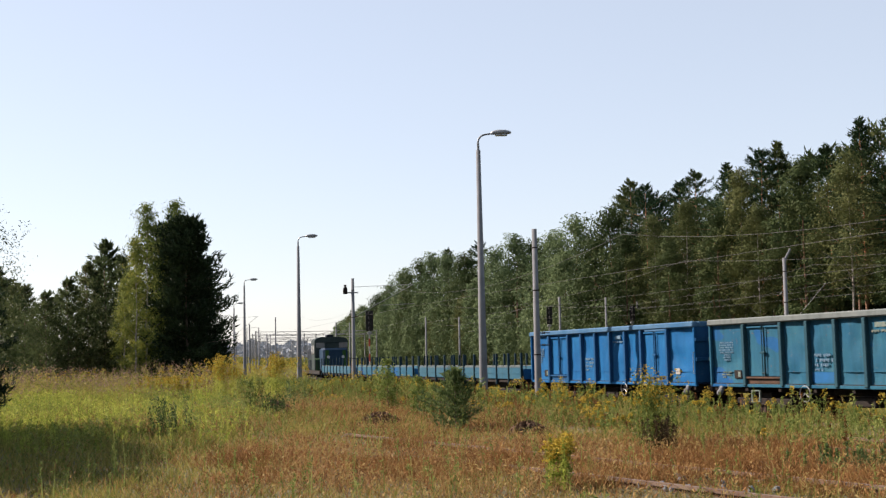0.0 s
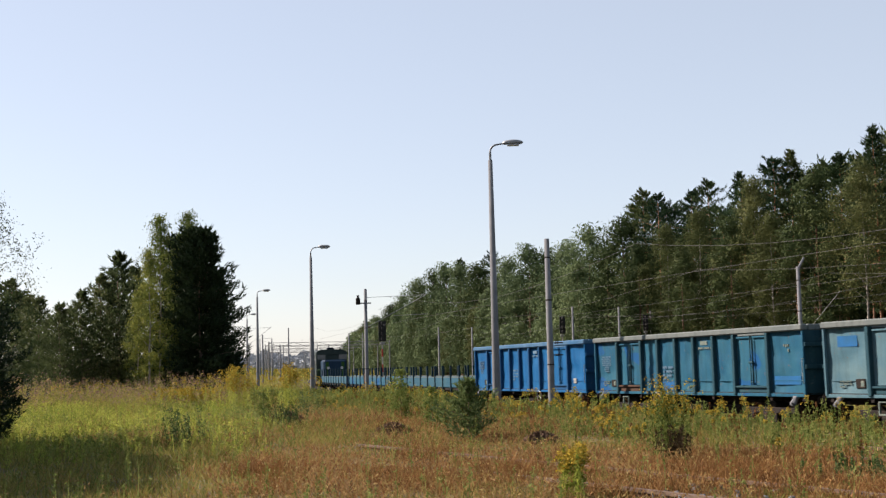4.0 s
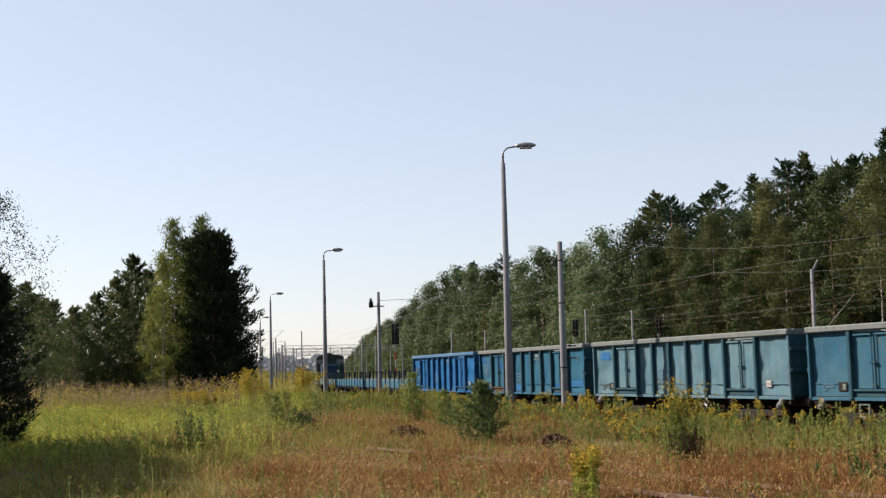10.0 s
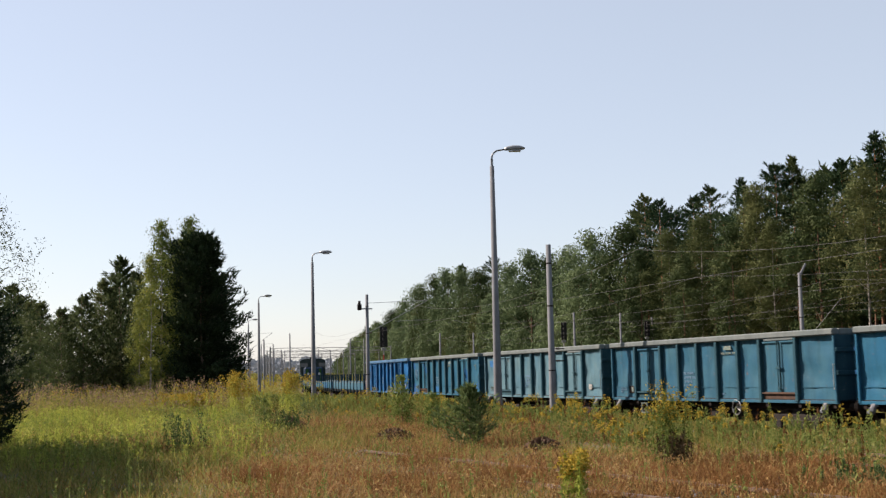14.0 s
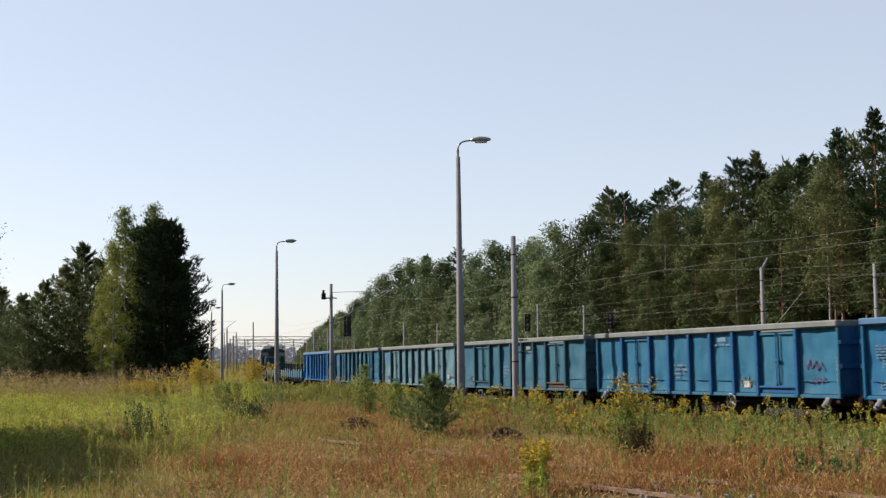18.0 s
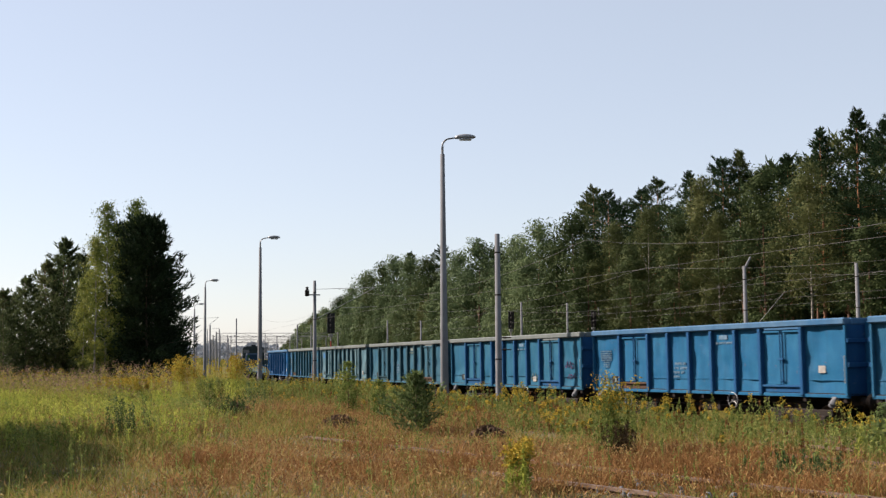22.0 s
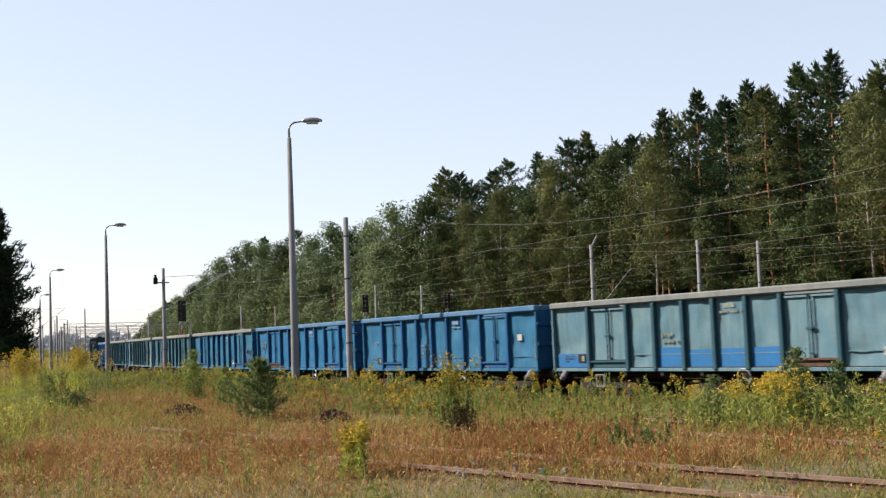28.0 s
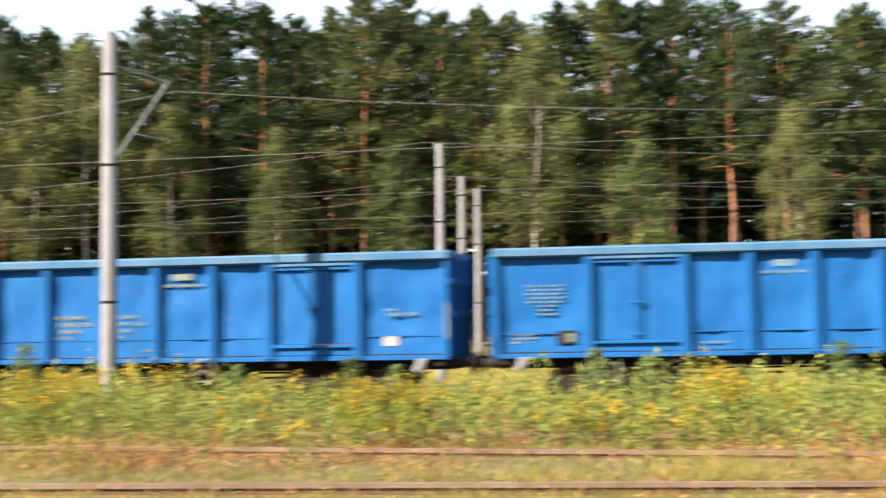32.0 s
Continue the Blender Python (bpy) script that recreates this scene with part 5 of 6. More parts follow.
    for i in range(1300):
        ss = rng.uniform(-40, 320)
        p = spot(ss, wood_edge(ss) + rng.uniform(3.5 if ss < 70 else -0.5, 24))
        hgt = rng.uniform(0.8, 2.4) + (rng.uniform(0, 4) if i % 3 == 0 else 0)
        c.append(rng.normal(size=(36, 3)) * (0.8, 0.8, 0.3 * hgt) + (p.x, p.y, land(p.x, p.y) + 0.5 * hgt))
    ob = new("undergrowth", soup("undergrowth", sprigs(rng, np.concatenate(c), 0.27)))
    ob.data.materials.append(M_DARK_SHADE)
    tagged(ob, "dense undergrowth below the wood, its green darkened for shade", "undergrowth", "", "stuff")
    # bushes before the far wood
    for b in (-1.0, -2.2, -3.6, 0.4, 1.5, -4.8):
        at, d = edge_spot(b, -6 + rng.uniform(-2, 2))
        tree("bush", at, rng.uniform(2.6, 4.2), 40 * b)
    # the depth of the wood behind the first trunks, shade painted as dark needles
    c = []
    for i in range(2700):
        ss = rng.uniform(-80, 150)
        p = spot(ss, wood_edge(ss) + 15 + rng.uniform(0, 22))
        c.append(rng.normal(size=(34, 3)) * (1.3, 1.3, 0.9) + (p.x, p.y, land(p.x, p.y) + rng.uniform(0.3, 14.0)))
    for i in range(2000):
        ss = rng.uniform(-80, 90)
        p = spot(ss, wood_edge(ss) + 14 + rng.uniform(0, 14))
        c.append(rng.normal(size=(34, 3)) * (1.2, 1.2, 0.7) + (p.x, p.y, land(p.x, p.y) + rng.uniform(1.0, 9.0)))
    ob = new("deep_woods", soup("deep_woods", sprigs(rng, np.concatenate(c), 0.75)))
    ob.data.materials.append(M_DARK_SHADE)
    tagged(ob, "depth of the wood behind the first trunks, shade painted dark green", "wood", "", "stuff")
    # the low wood on the horizon, distance haze painted into its pale blue-grey
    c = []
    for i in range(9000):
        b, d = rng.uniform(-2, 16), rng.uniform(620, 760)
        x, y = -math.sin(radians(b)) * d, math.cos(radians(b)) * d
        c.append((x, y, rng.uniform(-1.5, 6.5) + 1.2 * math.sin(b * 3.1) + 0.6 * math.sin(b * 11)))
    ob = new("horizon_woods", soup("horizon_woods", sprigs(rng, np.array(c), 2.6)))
    ob.data.materials.append(foliage("haze_tinted_wood", (0.2, (0.17, 0.2, 0.23)), (0.8, (0.21, 0.24, 0.27)), glow=0.2))
    tagged(ob, "low wood on the horizon, haze painted into its colour", "wood", "", "stuff")


build_wood()

# the trees on the field
tree_kind("pine_dense", "pine", 31, 8.0, base=0.02, rmax=2.65, gap=0.28, per=8, size=0.25, broad=0.6, droop=-0.2, narrow=0.0, needles=110, clear=0.1, cone=0.62, ruffle=0.6)
tree_kind("pine_shade", "pine", 35, 9.0, base=0.02, rmax=2.8, gap=0.4, per=8, size=0.5, broad=0.5, droop=-0.05, needles=90, clear=0.05, cone=0.5)
tree_kind("pine_young", "pine", 32, 7.0, base=0.03, rmax=2.1, gap=0.34, per=7, size=0.2, broad=0.6, droop=-0.4, narrow=0.1, needles=70, clear=0.15, ruffle=0.6)
tree_kind("birch_thin", "birch", 33, 9.0, base=0.1, rx=1.15, boughs=26, clumps=8, leaves=46, size=0.1, spread=0.17, droop=0.14, knob=0.4)
tree_kind("birch_bare", "birch", 34, 9.0, base=0.3, rx=2.2, boughs=20, clumps=7, leaves=24, size=0.085, spread=0.2, droop=0.2)
FIELD = "trees on the field"
DENSE, YOUNG, SHADE = "dense dark pine with branches to the ground", "young pine with upright shoots", "dark pine at the edge of the field"
YELLOWING = "birch with yellowing leaves among dark pines"
FIELD_TREES = (
    ("pine_dense", 11.6, 62, 8.2, DENSE, M_DARK_SHADE), ("pine_dense", 12.35, 65, 8.2, DENSE, M_DARK_SHADE), ("pine_dense", 11.2, 65, 6.6, DENSE, M_DARK_SHADE),
    ("birch_thin", 12.15, 64.5, 10.1, YELLOWING, M_YELLOW), ("birch_thin", 13.42, 61.5, 9.5, YELLOWING, M_YELLOW), ("birch_thin", 13.9, 60, 7.6, YELLOWING, M_YELLOW), ("birch_thin", 14.4, 60.5, 5.6, YELLOWING, M_YELLOW),
    ("pine_young", 15.15, 66, 7.6, YOUNG, M_YOUNG), ("pine_young", 15.9, 65, 6.4, YOUNG, M_YOUNG), ("pine_young", 16.75, 64, 5.6, YOUNG, M_YOUNG), ("pine_young", 17.7, 63, 4.9, YOUNG, M_YOUNG), ("pine_young", 18.6, 66, 5.4, YOUNG, M_YOUNG),
    ("pine_young", 15.4, 72, 6.6, YOUNG, M_YOUNG), ("pine_young", 17.2, 71, 5.2, YOUNG, M_YOUNG), ("pine_young", 19.0, 72, 5.9, YOUNG, M_YOUNG), ("pine_young", 19.8, 70, 6.6, YOUNG, M_YOUNG), ("pine_young", 14.5, 70, 7.2, YOUNG, M_YOUNG),
    ("bush", 19.4, 78, 6.6, "leafy tree beyond the young pines", None), ("bush", 17.8, 82, 5.4, "leafy tree beyond the young pines", None), ("bush", 20.8, 60, 6.0, "leafy tree beyond the young pines", None),
    ("birch_bare", 20.7, 30, 5.9, "thin-leaved birch beside a dark pine", None), ("pine_dense", 21.3, 27, 3.6, SHADE, M_DARK_SHADE))
for key, b, d, h, lab, m in FIELD_TREES:
    tree(key, place(b, d), h, 37 * b, lab, FIELD, m)
# the pines beside the field whose shade falls across it
for i in range(8):
    tree("pine_shade", Vector((-1.7, 1.6, 0)) + place((39.8, 43.3, 37.9, 41.4, 36.3, 39.8, 35.5, 38.9)[i], (25.5, 28.6, 27.1, 30.1, 28.9, 31.9, 30.7, 33.7)[i]), 9.2 + 0.4 * (i % 2), 53 * i, SHADE, FIELD, M_DARK_SHADE)


# ---- weeds and grass ----
def wave(x, y, k):
    return np.sin(0.31 * k * x + 1.7) * np.sin(0.27 * k * y + 0.4) + 0.6 * np.sin(0.73 * k * x + 0.51 * k * y) + 0.4 * np.sin(1.31 * k * y - 0.9 * k * x + 2.0)


def patch(x, y, size, seed):
    """Soft random patches of about that size, from 0 to 1."""
    out, total = 0.0, 0.0
    for k, weight in ((1.0, 0.62), (2.3, 0.38)):
        u, v = x * k / size + 17.3 * seed, y * k / size - 9.1 * seed
        i, j = np.floor(u), np.floor(v)
        u, v = u - i, v - j
        u, v = u * u * (3 - 2 * u), v * v * (3 - 2 * v)
        at = lambda a, b: np.modf(np.abs(np.sin(a * 127.1 + b * 311.7 + seed * 74.7) * 43758.5453))[0]
        out = out + weight * ((at(i, j) * (1 - u) + at(i + 1, j) * u) * (1 - v) + (at(i, j + 1) * (1 - u) + at(i + 1, j + 1) * u) * v)
        total += weight
    return out / total


def heights(x, y):
    return np.array([land(a, b) for a, b in zip(x, y)])


def scatter(rng, n, r0, r1, b0, b1, tight=1.0):
    """Places in a sector about the eye, denser near."""
    r = r0 + (r1 - r0) * rng.uniform(0, 1, n) ** tight
    b = np.radians(rng.uniform(b1, b0, n))
    return -np.sin(b) * r, np.cos(b) * r


def lat_of(x, y):
    s = x * AHEAD.x + y * AHEAD.y
    return s, x * RIGHT.x + y * RIGHT.y


def blades(rng, x, y, h, width):
    n = len(x)
    z = heights(x, y)
    a = rng.uniform(0, 2 * np.pi, n)
    lean = rng.normal(size=(n, 2)) * 0.68 * h[:, None]
    base = np.stack([x, y, z - 0.02], 1)
    side = np.stack([np.cos(a), np.sin(a), 0 * a], 1) * (width * rng.uniform(0.6, 1.4, n))[:, None]
    tip = base + np.stack([lean[:, 0], lean[:, 1], h], 1)
    return np.stack([base - side, base + side, tip], 1)


def stuff(name, mesh, mat, label, cat):
    ob = new(name, mesh)
    ob.data.materials.append(mat)
    return tagged(ob, label, cat, "", "stuff")


M_DRY = foliage("dry_grass", (0.2, (0.0608, 0.0277, 0.01389)), (0.42, (0.1946, 0.08798, 0.03471)), (0.58, (0.2755, 0.1547, 0.06547)), (0.8, (0.2918, 0.2199, 0.08927)), glow=0.3, clump=0.5, spread=0.4)
M_STRAW = foliage("straw_grass", (0.2, (0.12, 0.075, 0.03)), (0.45, (0.26, 0.17, 0.07)), (0.8, (0.36, 0.27, 0.115)), glow=0.3, clump=0.9, spread=0.5)
M_GRASS = foliage("green_grass", (0.2, (0.05526, 0.06701, 0.01426)), (0.5, (0.1566, 0.1562, 0.03947)), (0.8, (0.3039, 0.2502, 0.07675)), glow=0.35, clump=0.5, spread=0.4)
M_LUSH = foliage("lush_weeds", (0.2, (0.06782, 0.1016, 0.01758)), (0.5, (0.2036, 0.2449, 0.04442)), (0.8, (0.3647, 0.3695, 0.08078)), glow=0.45, clump=0.4, spread=0.35)
M_PLUME = foliage("pale_pink_seed_heads", (0.2, (0.1408, 0.08225, 0.05855)), (0.6, (0.246, 0.1701, 0.129)), (0.9, (0.2927, 0.2342, 0.1756)), glow=0.3)


M_RUSTY = foliage("rust_brown_dock", (0.2, (0.04918, 0.02343, 0.0107)), (0.5, (0.1341, 0.06175, 0.02352)), (0.8, (0.2146, 0.1171, 0.04278)), glow=0.25, clump=0.8, spread=0.45)


M_SHRUB = foliage("dull_green_shrub", (0.2, (0.028, 0.05, 0.018)), (0.5, (0.065, 0.1, 0.035)), (0.85, (0.13, 0.17, 0.07)), glow=0.3)
M_BARKY = foliage("withered_dark_stalks", (0.2, (0.025, 0.018, 0.012)), (0.6, (0.06, 0.042, 0.024)), (0.9, (0.1, 0.075, 0.035)), glow=0.15)


def build_grass():
    rng = np.random.default_rng(5)
    x, y = scatter(rng, 430000, 7.5, 46, 24, -80, 1.25)
    s, lat = lat_of(x, y)
    keep = (lat < 22.5) & (s > -16)
    x, y, lat, s = x[keep], y[keep], lat[keep], s[keep]
    b = np.degrees(np.arctan2(-x, y))
    r = np.hypot(x, y)
    off = np.minimum(np.minimum(np.abs(lat - 10.86 + 0.093 * s), np.abs(lat - 9.41 + 0.093 * s)), np.minimum(np.abs(lat - 13.1), np.abs(lat - 14.6)))
    rows = (s < 22) & (off < 0.22)
    thin = patch(x, y, 1.1, 1)
    some = (rng.uniform(0, 1, len(x)) < np.clip(0.3 + 1.3 * thin, 0.3, 1)) & (~rows | (rng.uniform(0, 1, len(x)) < 0.7))
    x, y, lat, s, b, r, thin, rows = (v[some] for v in (x, y, lat, s, b, r, thin, rows))
    dry = 0.5 + 2.3 * (patch(x, y, 4.2, 2) - 0.5) + 0.9 * (patch(x, y, 0.9, 3) - 0.5) - 0.06 * np.maximum(0, b - 5) - 0.5 * ((lat > 14.8) & (s < 42)) - 0.6 * (r < 12.5)
    is_dry = rng.uniform(0, 1, len(x)) < np.clip(dry, 0.08, 0.95)
    straw = is_dry & (rng.uniform(0, 1, len(x)) < np.clip(2.4 * (patch(x, y, 2.6, 4) - 0.36), 0.05, 0.85))
    h = rng.uniform(0.05, 0.26, len(x)) * (0.35 + 1.35 * patch(x, y, 0.75, 5)) * (0.7 + 0.6 * thin)
    h *= np.clip(0.34 + r / 38, 0.5, 1.15) * np.where(rows, 0.62, 1.0) * np.where((s > 8) & (lat > 15), 0.7, 1.0)
    w = np.clip(0.0024 + 0.00030 * r, 0.003, 0.014)
    for name, pick, mat, label in (("dry_grass", is_dry & ~straw, M_DRY, "reddish dry grass over the field"), ("straw_grass", straw, M_STRAW, "pale straw-coloured grass over the field"), ("green_grass", ~is_dry, M_GRASS, "yellow-green grass over the field")):
        stuff(name, soup(name, blades(rng, x[pick], y[pick], h[pick], w[pick])), mat, label, "grass")
    # tufts that stand out of the sward
    tx, ty = scatter(rng, 9000, 8, 44, 24, -80, 1.15)
    s2, l2 = lat_of(tx, ty)
    ok = (l2 < 21.5) & (s2 > -16) & ((s2 > 22) | (np.minimum(np.minimum(np.abs(l2 - 10.86 + 0.093 * s2), np.abs(l2 - 9.41 + 0.093 * s2)), np.abs(l2 - 13.1)) > 0.35))
    ok &= rng.uniform(0, 1, len(tx)) < np.clip(2.2 * (patch(tx, ty, 2.2, 6) - 0.28), 0.1, 1)
    tx, ty = tx[ok], ty[ok]
    red = rng.uniform(0, 1, len(tx)) < np.clip(0.66 + 1.6 * (patch(tx, ty, 4.2, 2) - 0.5) - 0.05 * np.maximum(0, np.degrees(np.arctan2(-tx, ty)) - 4), 0.1, 0.9)
    for name, pick, mat, k, label in (("dry_tufts", red, M_DRY, 30, "feathery reddish tufts of dry grass"), ("green_tufts", ~red, M_GRASS, 26, "yellow-green tufts in the dry grass")):
        n = int(pick.sum())
        wide, high = rng.uniform(0.08, 0.3, n), rng.uniform(0.09, 0.28, n) * (0.6 + 0.8 * patch(tx[pick], ty[pick], 3.0, 7))
        d = rng.normal(size=(n, k, 2)) * wide[:, None, None]
        bx, by = (tx[pick][:, None] + d[..., 0]).ravel(), (ty[pick][:, None] + d[..., 1]).ravel()
        high = high * np.where((np.hypot(tx, ty)[pick] > 20) & (lat_of(tx, ty)[1][pick] > 14), 0.6, 1.0)
        bh = (high[:, None] * rng.uniform(0.5, 1.1, (n, k)) * (1 - 0.5 * np.minimum(1, np.linalg.norm(d, axis=2) / wide[:, None] / 2.2))).ravel()
        stuff(name, soup(name, blades(rng, bx, by, bh, np.clip(0.003 + 0.00032 * np.hypot(bx, by), 0.004, 0.015))), mat, label, "grass")
    # clumps of rust-brown dock
    tx, ty = scatter(rng, 2600, 13, 36, 10, -26, 0.9)
    near_dock = np.minimum(np.hypot(tx - 4.6, ty - 18.3) / 1.3, np.hypot(tx - 0.2, ty - 16.6) / 1.5)
    ok = ((patch(tx, ty, 2.4, 8) > 0.66) | (near_dock < 1)) & (lat_of(tx, ty)[1] < 19)
    tx, ty = tx[ok], ty[ok]
    n, k = len(tx), 46
    d = rng.normal(size=(n, k, 2)) * rng.uniform(0.12, 0.3, n)[:, None, None]
    bx, by = (tx[:, None] + d[..., 0]).ravel(), (ty[:, None] + d[..., 1]).ravel()
    bh = (rng.uniform(0.16, 0.34, n)[:, None] * rng.uniform(0.4, 1.1, (n, k))).ravel()
    stuff("rusty_dock", soup("rusty_dock", blades(rng, bx, by, bh, np.clip(0.004 + 0.0003 * np.hypot(bx, by), 0.005, 0.014))), M_RUSTY, "rust-brown withered dock in clumps", "weeds")
    # seed heads on the dry grass
    top = rng.choice(np.where(is_dry & (r > 9))[0], 60000, False)
    c = np.stack([x[top], y[top], heights(x[top], y[top]) + h[top] * 1.05], 1)
    stuff("seed_heads", soup("seed_heads", sprigs(rng, c + rng.normal(size=c.shape) * 0.02, 0.03, -0.6, 1.6, True)), M_DRY, "dry seed heads on the grass", "grass")
    # the meadow beyond the train, and the far field
    s, lat = rng.uniform(-20, 150, 90000), rng.uniform(29, 62, 90000)
    p = np.stack([AHEAD.x * s + RIGHT.x * (lat + [bend(v) for v in s]), AHEAD.y * s + RIGHT.y * (lat + [bend(v) for v in s])], 1)
    stuff("meadow", soup("meadow", blades(rng, p[:, 0], p[:, 1], rng.uniform(0.3, 0.75, len(s)), np.full(len(s), 0.035))), M_GRASS, "light green meadow beyond the train", "grass")
    x, y = scatter(rng, 120000, 44, 130, 24, -8, 1.3)
    s, lat = lat_of(x, y)
    keep = (lat - np.array([bend(v) for v in s])) < 21.5
    x, y = x[keep], y[keep]
    far_x, far_y = scatter(rng, 16000, 290, 640, 17, -3, 0.8)
    stuff("far_grass", soup("far_meadow", blades(rng, far_x, far_y, rng.uniform(0.5, 1.6, 16000), np.full(16000, 0.4))), M_GRASS, "green meadow far beyond the yard", "grass")
    far_x, far_y = scatter(rng, 60000, 125, 300, 13, 3.5, 1.0)
    stuff("far_grass", soup("far_grass", blades(rng, far_x, far_y, rng.uniform(0.2, 0.6, 60000), np.full(60000, 0.07))), M_GRASS, "green weeds between the yard tracks", "grass")
    stuff("far_grass", soup("far_grass", blades(rng, x, y, rng.uniform(0.15, 0.42, len(x)), np.full(len(x), 0.03))), M_GRASS, "yellow-green weeds over the far field", "grass")


build_grass()


def weeds(rng, x, y, h, leaves, leaf, plume=0, plume_size=0.05, reach=0.12):
    """Upright weeds: stems, leaves up the stem, and flower sprays at the top."""
    n = len(x)
    base = np.stack([x, y, heights(x, y)], 1)
    lean = np.concatenate([rng.normal(size=(n, 2)) * 0.1, np.ones((n, 1))], 1) * h[:, None]
    u = rng.uniform(0.08, 0.95, (n, leaves))
    a = rng.uniform(0, 2 * np.pi, (n, leaves))
    rad = reach * (1.15 - u) * rng.uniform(0.3, 1.2, (n, leaves)) * np.minimum(1.4, h)[:, None]
    c = base[:, None] + lean[:, None] * u[..., None] + np.stack([np.cos(a) * rad, np.sin(a) * rad, 0 * a], -1)
    green = sprigs(rng, c.reshape(-1, 3), leaf, -0.2, 1.2)[:, [0, 1, 2]]
    side = np.stack([np.full(n, 0.006), np.full(n, 0.003), np.zeros(n)], 1)
    stems = np.stack([base - side, base + side, base + lean], 1)
    out = [np.concatenate([green, stems])]
    if plume:
        v = rng.uniform(0, 1, (n, plume))
        a = rng.uniform(0, 2 * np.pi, (n, plume))
        rad = 0.17 * (1 - 0.8 * v) * np.minimum(1.3, h)[:, None] * rng.uniform(0.2, 1.3, (n, plume)) + 0.01
        c = base[:, None] + lean[:, None] * (0.76 + 0.28 * v)[..., None] + np.stack([np.cos(a) * rad, np.sin(a) * rad, 0 * a], -1)
        out.append(sprigs(rng, c.reshape(-1, 3), plume_size, 0.3, 1.1, True))
    return out


def bend_of(s):
    return np.array([bend(v) for v in s])


def build_weeds():
    rng = np.random.default_rng(8)
    # the belt of goldenrod along the train
    s = rng.uniform(-16, 48, 9500)
    lat = rng.uniform(12.0, 22.6, 9500) + np.array([bend(v) for v in s])
    x, y = AHEAD.x * s + RIGHT.x * lat, AHEAD.y * s + RIGHT.y * lat
    thick = 3.4 * (patch(x, y, 3.0, 11) - 0.42)
    keep = (rng.uniform(-1.3, 1.2, len(s)) < thick + 0.16 * (lat - 16) + 0.7 * (s < 9)) & ((np.hypot(x, y) > 15) | (thick > 0.6))
    keep &= (s > 11) | (rng.uniform(0, 1, len(s)) < 0.3)
    x, y, lat = x[keep], y[keep], lat[keep]
    h = rng.uniform(0.4, 0.95, len(x)) * np.clip(0.62 + 0.04 * (lat - 14), 0.5, 0.9) * np.where(s[keep] < 8, 1.0, np.where(s[keep] > 22, 0.46, 0.56)) * np.where((patch(x, y, 1.6, 12) > 0.66) & (s[keep] > 8), 1.9, 1.0) * (0.75 + 0.5 * patch(x, y, 0.9, 13)) * np.clip(1 - 0.12 * (lat - 19 - bend_of(s[keep])), 0.6, 1)
    gold = rng.uniform(0, 1, len(x)) < np.clip(5.0 * (patch(x, y, 1.9, 14) - 0.55), 0.03, 0.95)
    g, f = weeds(rng, x[gold], y[gold], h[gold] * 1.05, 34, 0.062, 42, 0.042)
    stuff("goldenrod_belt", soup("goldenrod_stems", g), M_WEED, "green stems of goldenrod along the railway", "goldenrod")
    stuff("goldenrod_flowers", soup("goldenrod_flowers", f), M_FLOWER, "yellow goldenrod flowers along the railway", "goldenrod")
    g, = weeds(rng, x[~gold], y[~gold], h[~gold], 40, 0.06)
    stuff("weed_belt", soup("weed_belt", g), M_WEED, "green weeds along the railway", "weeds")
    # the thick growth between the disused tracks and the train
    s3, l3 = rng.uniform(-17, 13, 3900), 13.4 + 8.0 * rng.uniform(0, 1, 3900) ** 1.1
    x3, y3 = AHEAD.x * s3 + RIGHT.x * l3, AHEAD.y * s3 + RIGHT.y * l3
    h3 = rng.uniform(0.3, 0.8, 3900) * np.clip(1 - 0.08 * (l3 - 18), 0.7, 1) * (0.45 + 1.0 * patch(x3, y3, 1.8, 16))
    gold3 = rng.uniform(0, 1, 3900) < np.clip(4.0 * (patch(x3, y3, 1.5, 15) - 0.58), 0.0, 0.9)
    g, f = weeds(rng, x3[gold3], y3[gold3], h3[gold3] * 1.05, 22, 0.065, 44, 0.04)
    g2, = weeds(rng, x3[~gold3], y3[~gold3], h3[~gold3], 22, 0.08, reach=0.2)
    stuff("lush_belt", soup("lush_belt", g), M_WEED, "yellow-green stems beside the train", "weeds")
    stuff("lush_belt", soup("lush_belt", g2), M_WEED, "lush yellow-green weeds beside the train", "weeds")
    stuff("goldenrod_flowers", soup("lush_flowers", f[::2]), M_FLOWER, "yellow goldenrod beside the train", "goldenrod")
    # single weeds all over the field
    x3, y3 = scatter(rng, 1700, 12, 44, 20, -50, 0.9)
    _, l3 = lat_of(x3, y3)
    x3, y3 = x3[l3 < 19], y3[l3 < 19]
    g, = weeds(rng, x3, y3, rng.uniform(0.22, 0.55, len(x3)), 18, 0.042, reach=0.14)
    stuff("field_weeds", soup("field_weeds", g), M_WEED, "single green weeds in the dry grass", "weeds")
    # reddish sorrel among them
    pick = (rng.uniform(0, 1, len(x)) < 0.2) & (s[keep] > 10)
    g, = weeds(rng, x[pick] + 0.2, y[pick] - 0.3, h[pick] * 0.95, 30, 0.06, reach=0.08)
    stuff("sorrel", soup("sorrel", g), M_RUSTY, "reddish-brown withered sorrel stalks", "weeds")
    # lush weeds under the trees on the field
    x, y = scatter(rng, 8200, 21, 52, 21.5, 2.0, 0.8)
    edge = np.degrees(np.arctan2(-x, y)) + 1.6 * wave(x, y, 1.1)
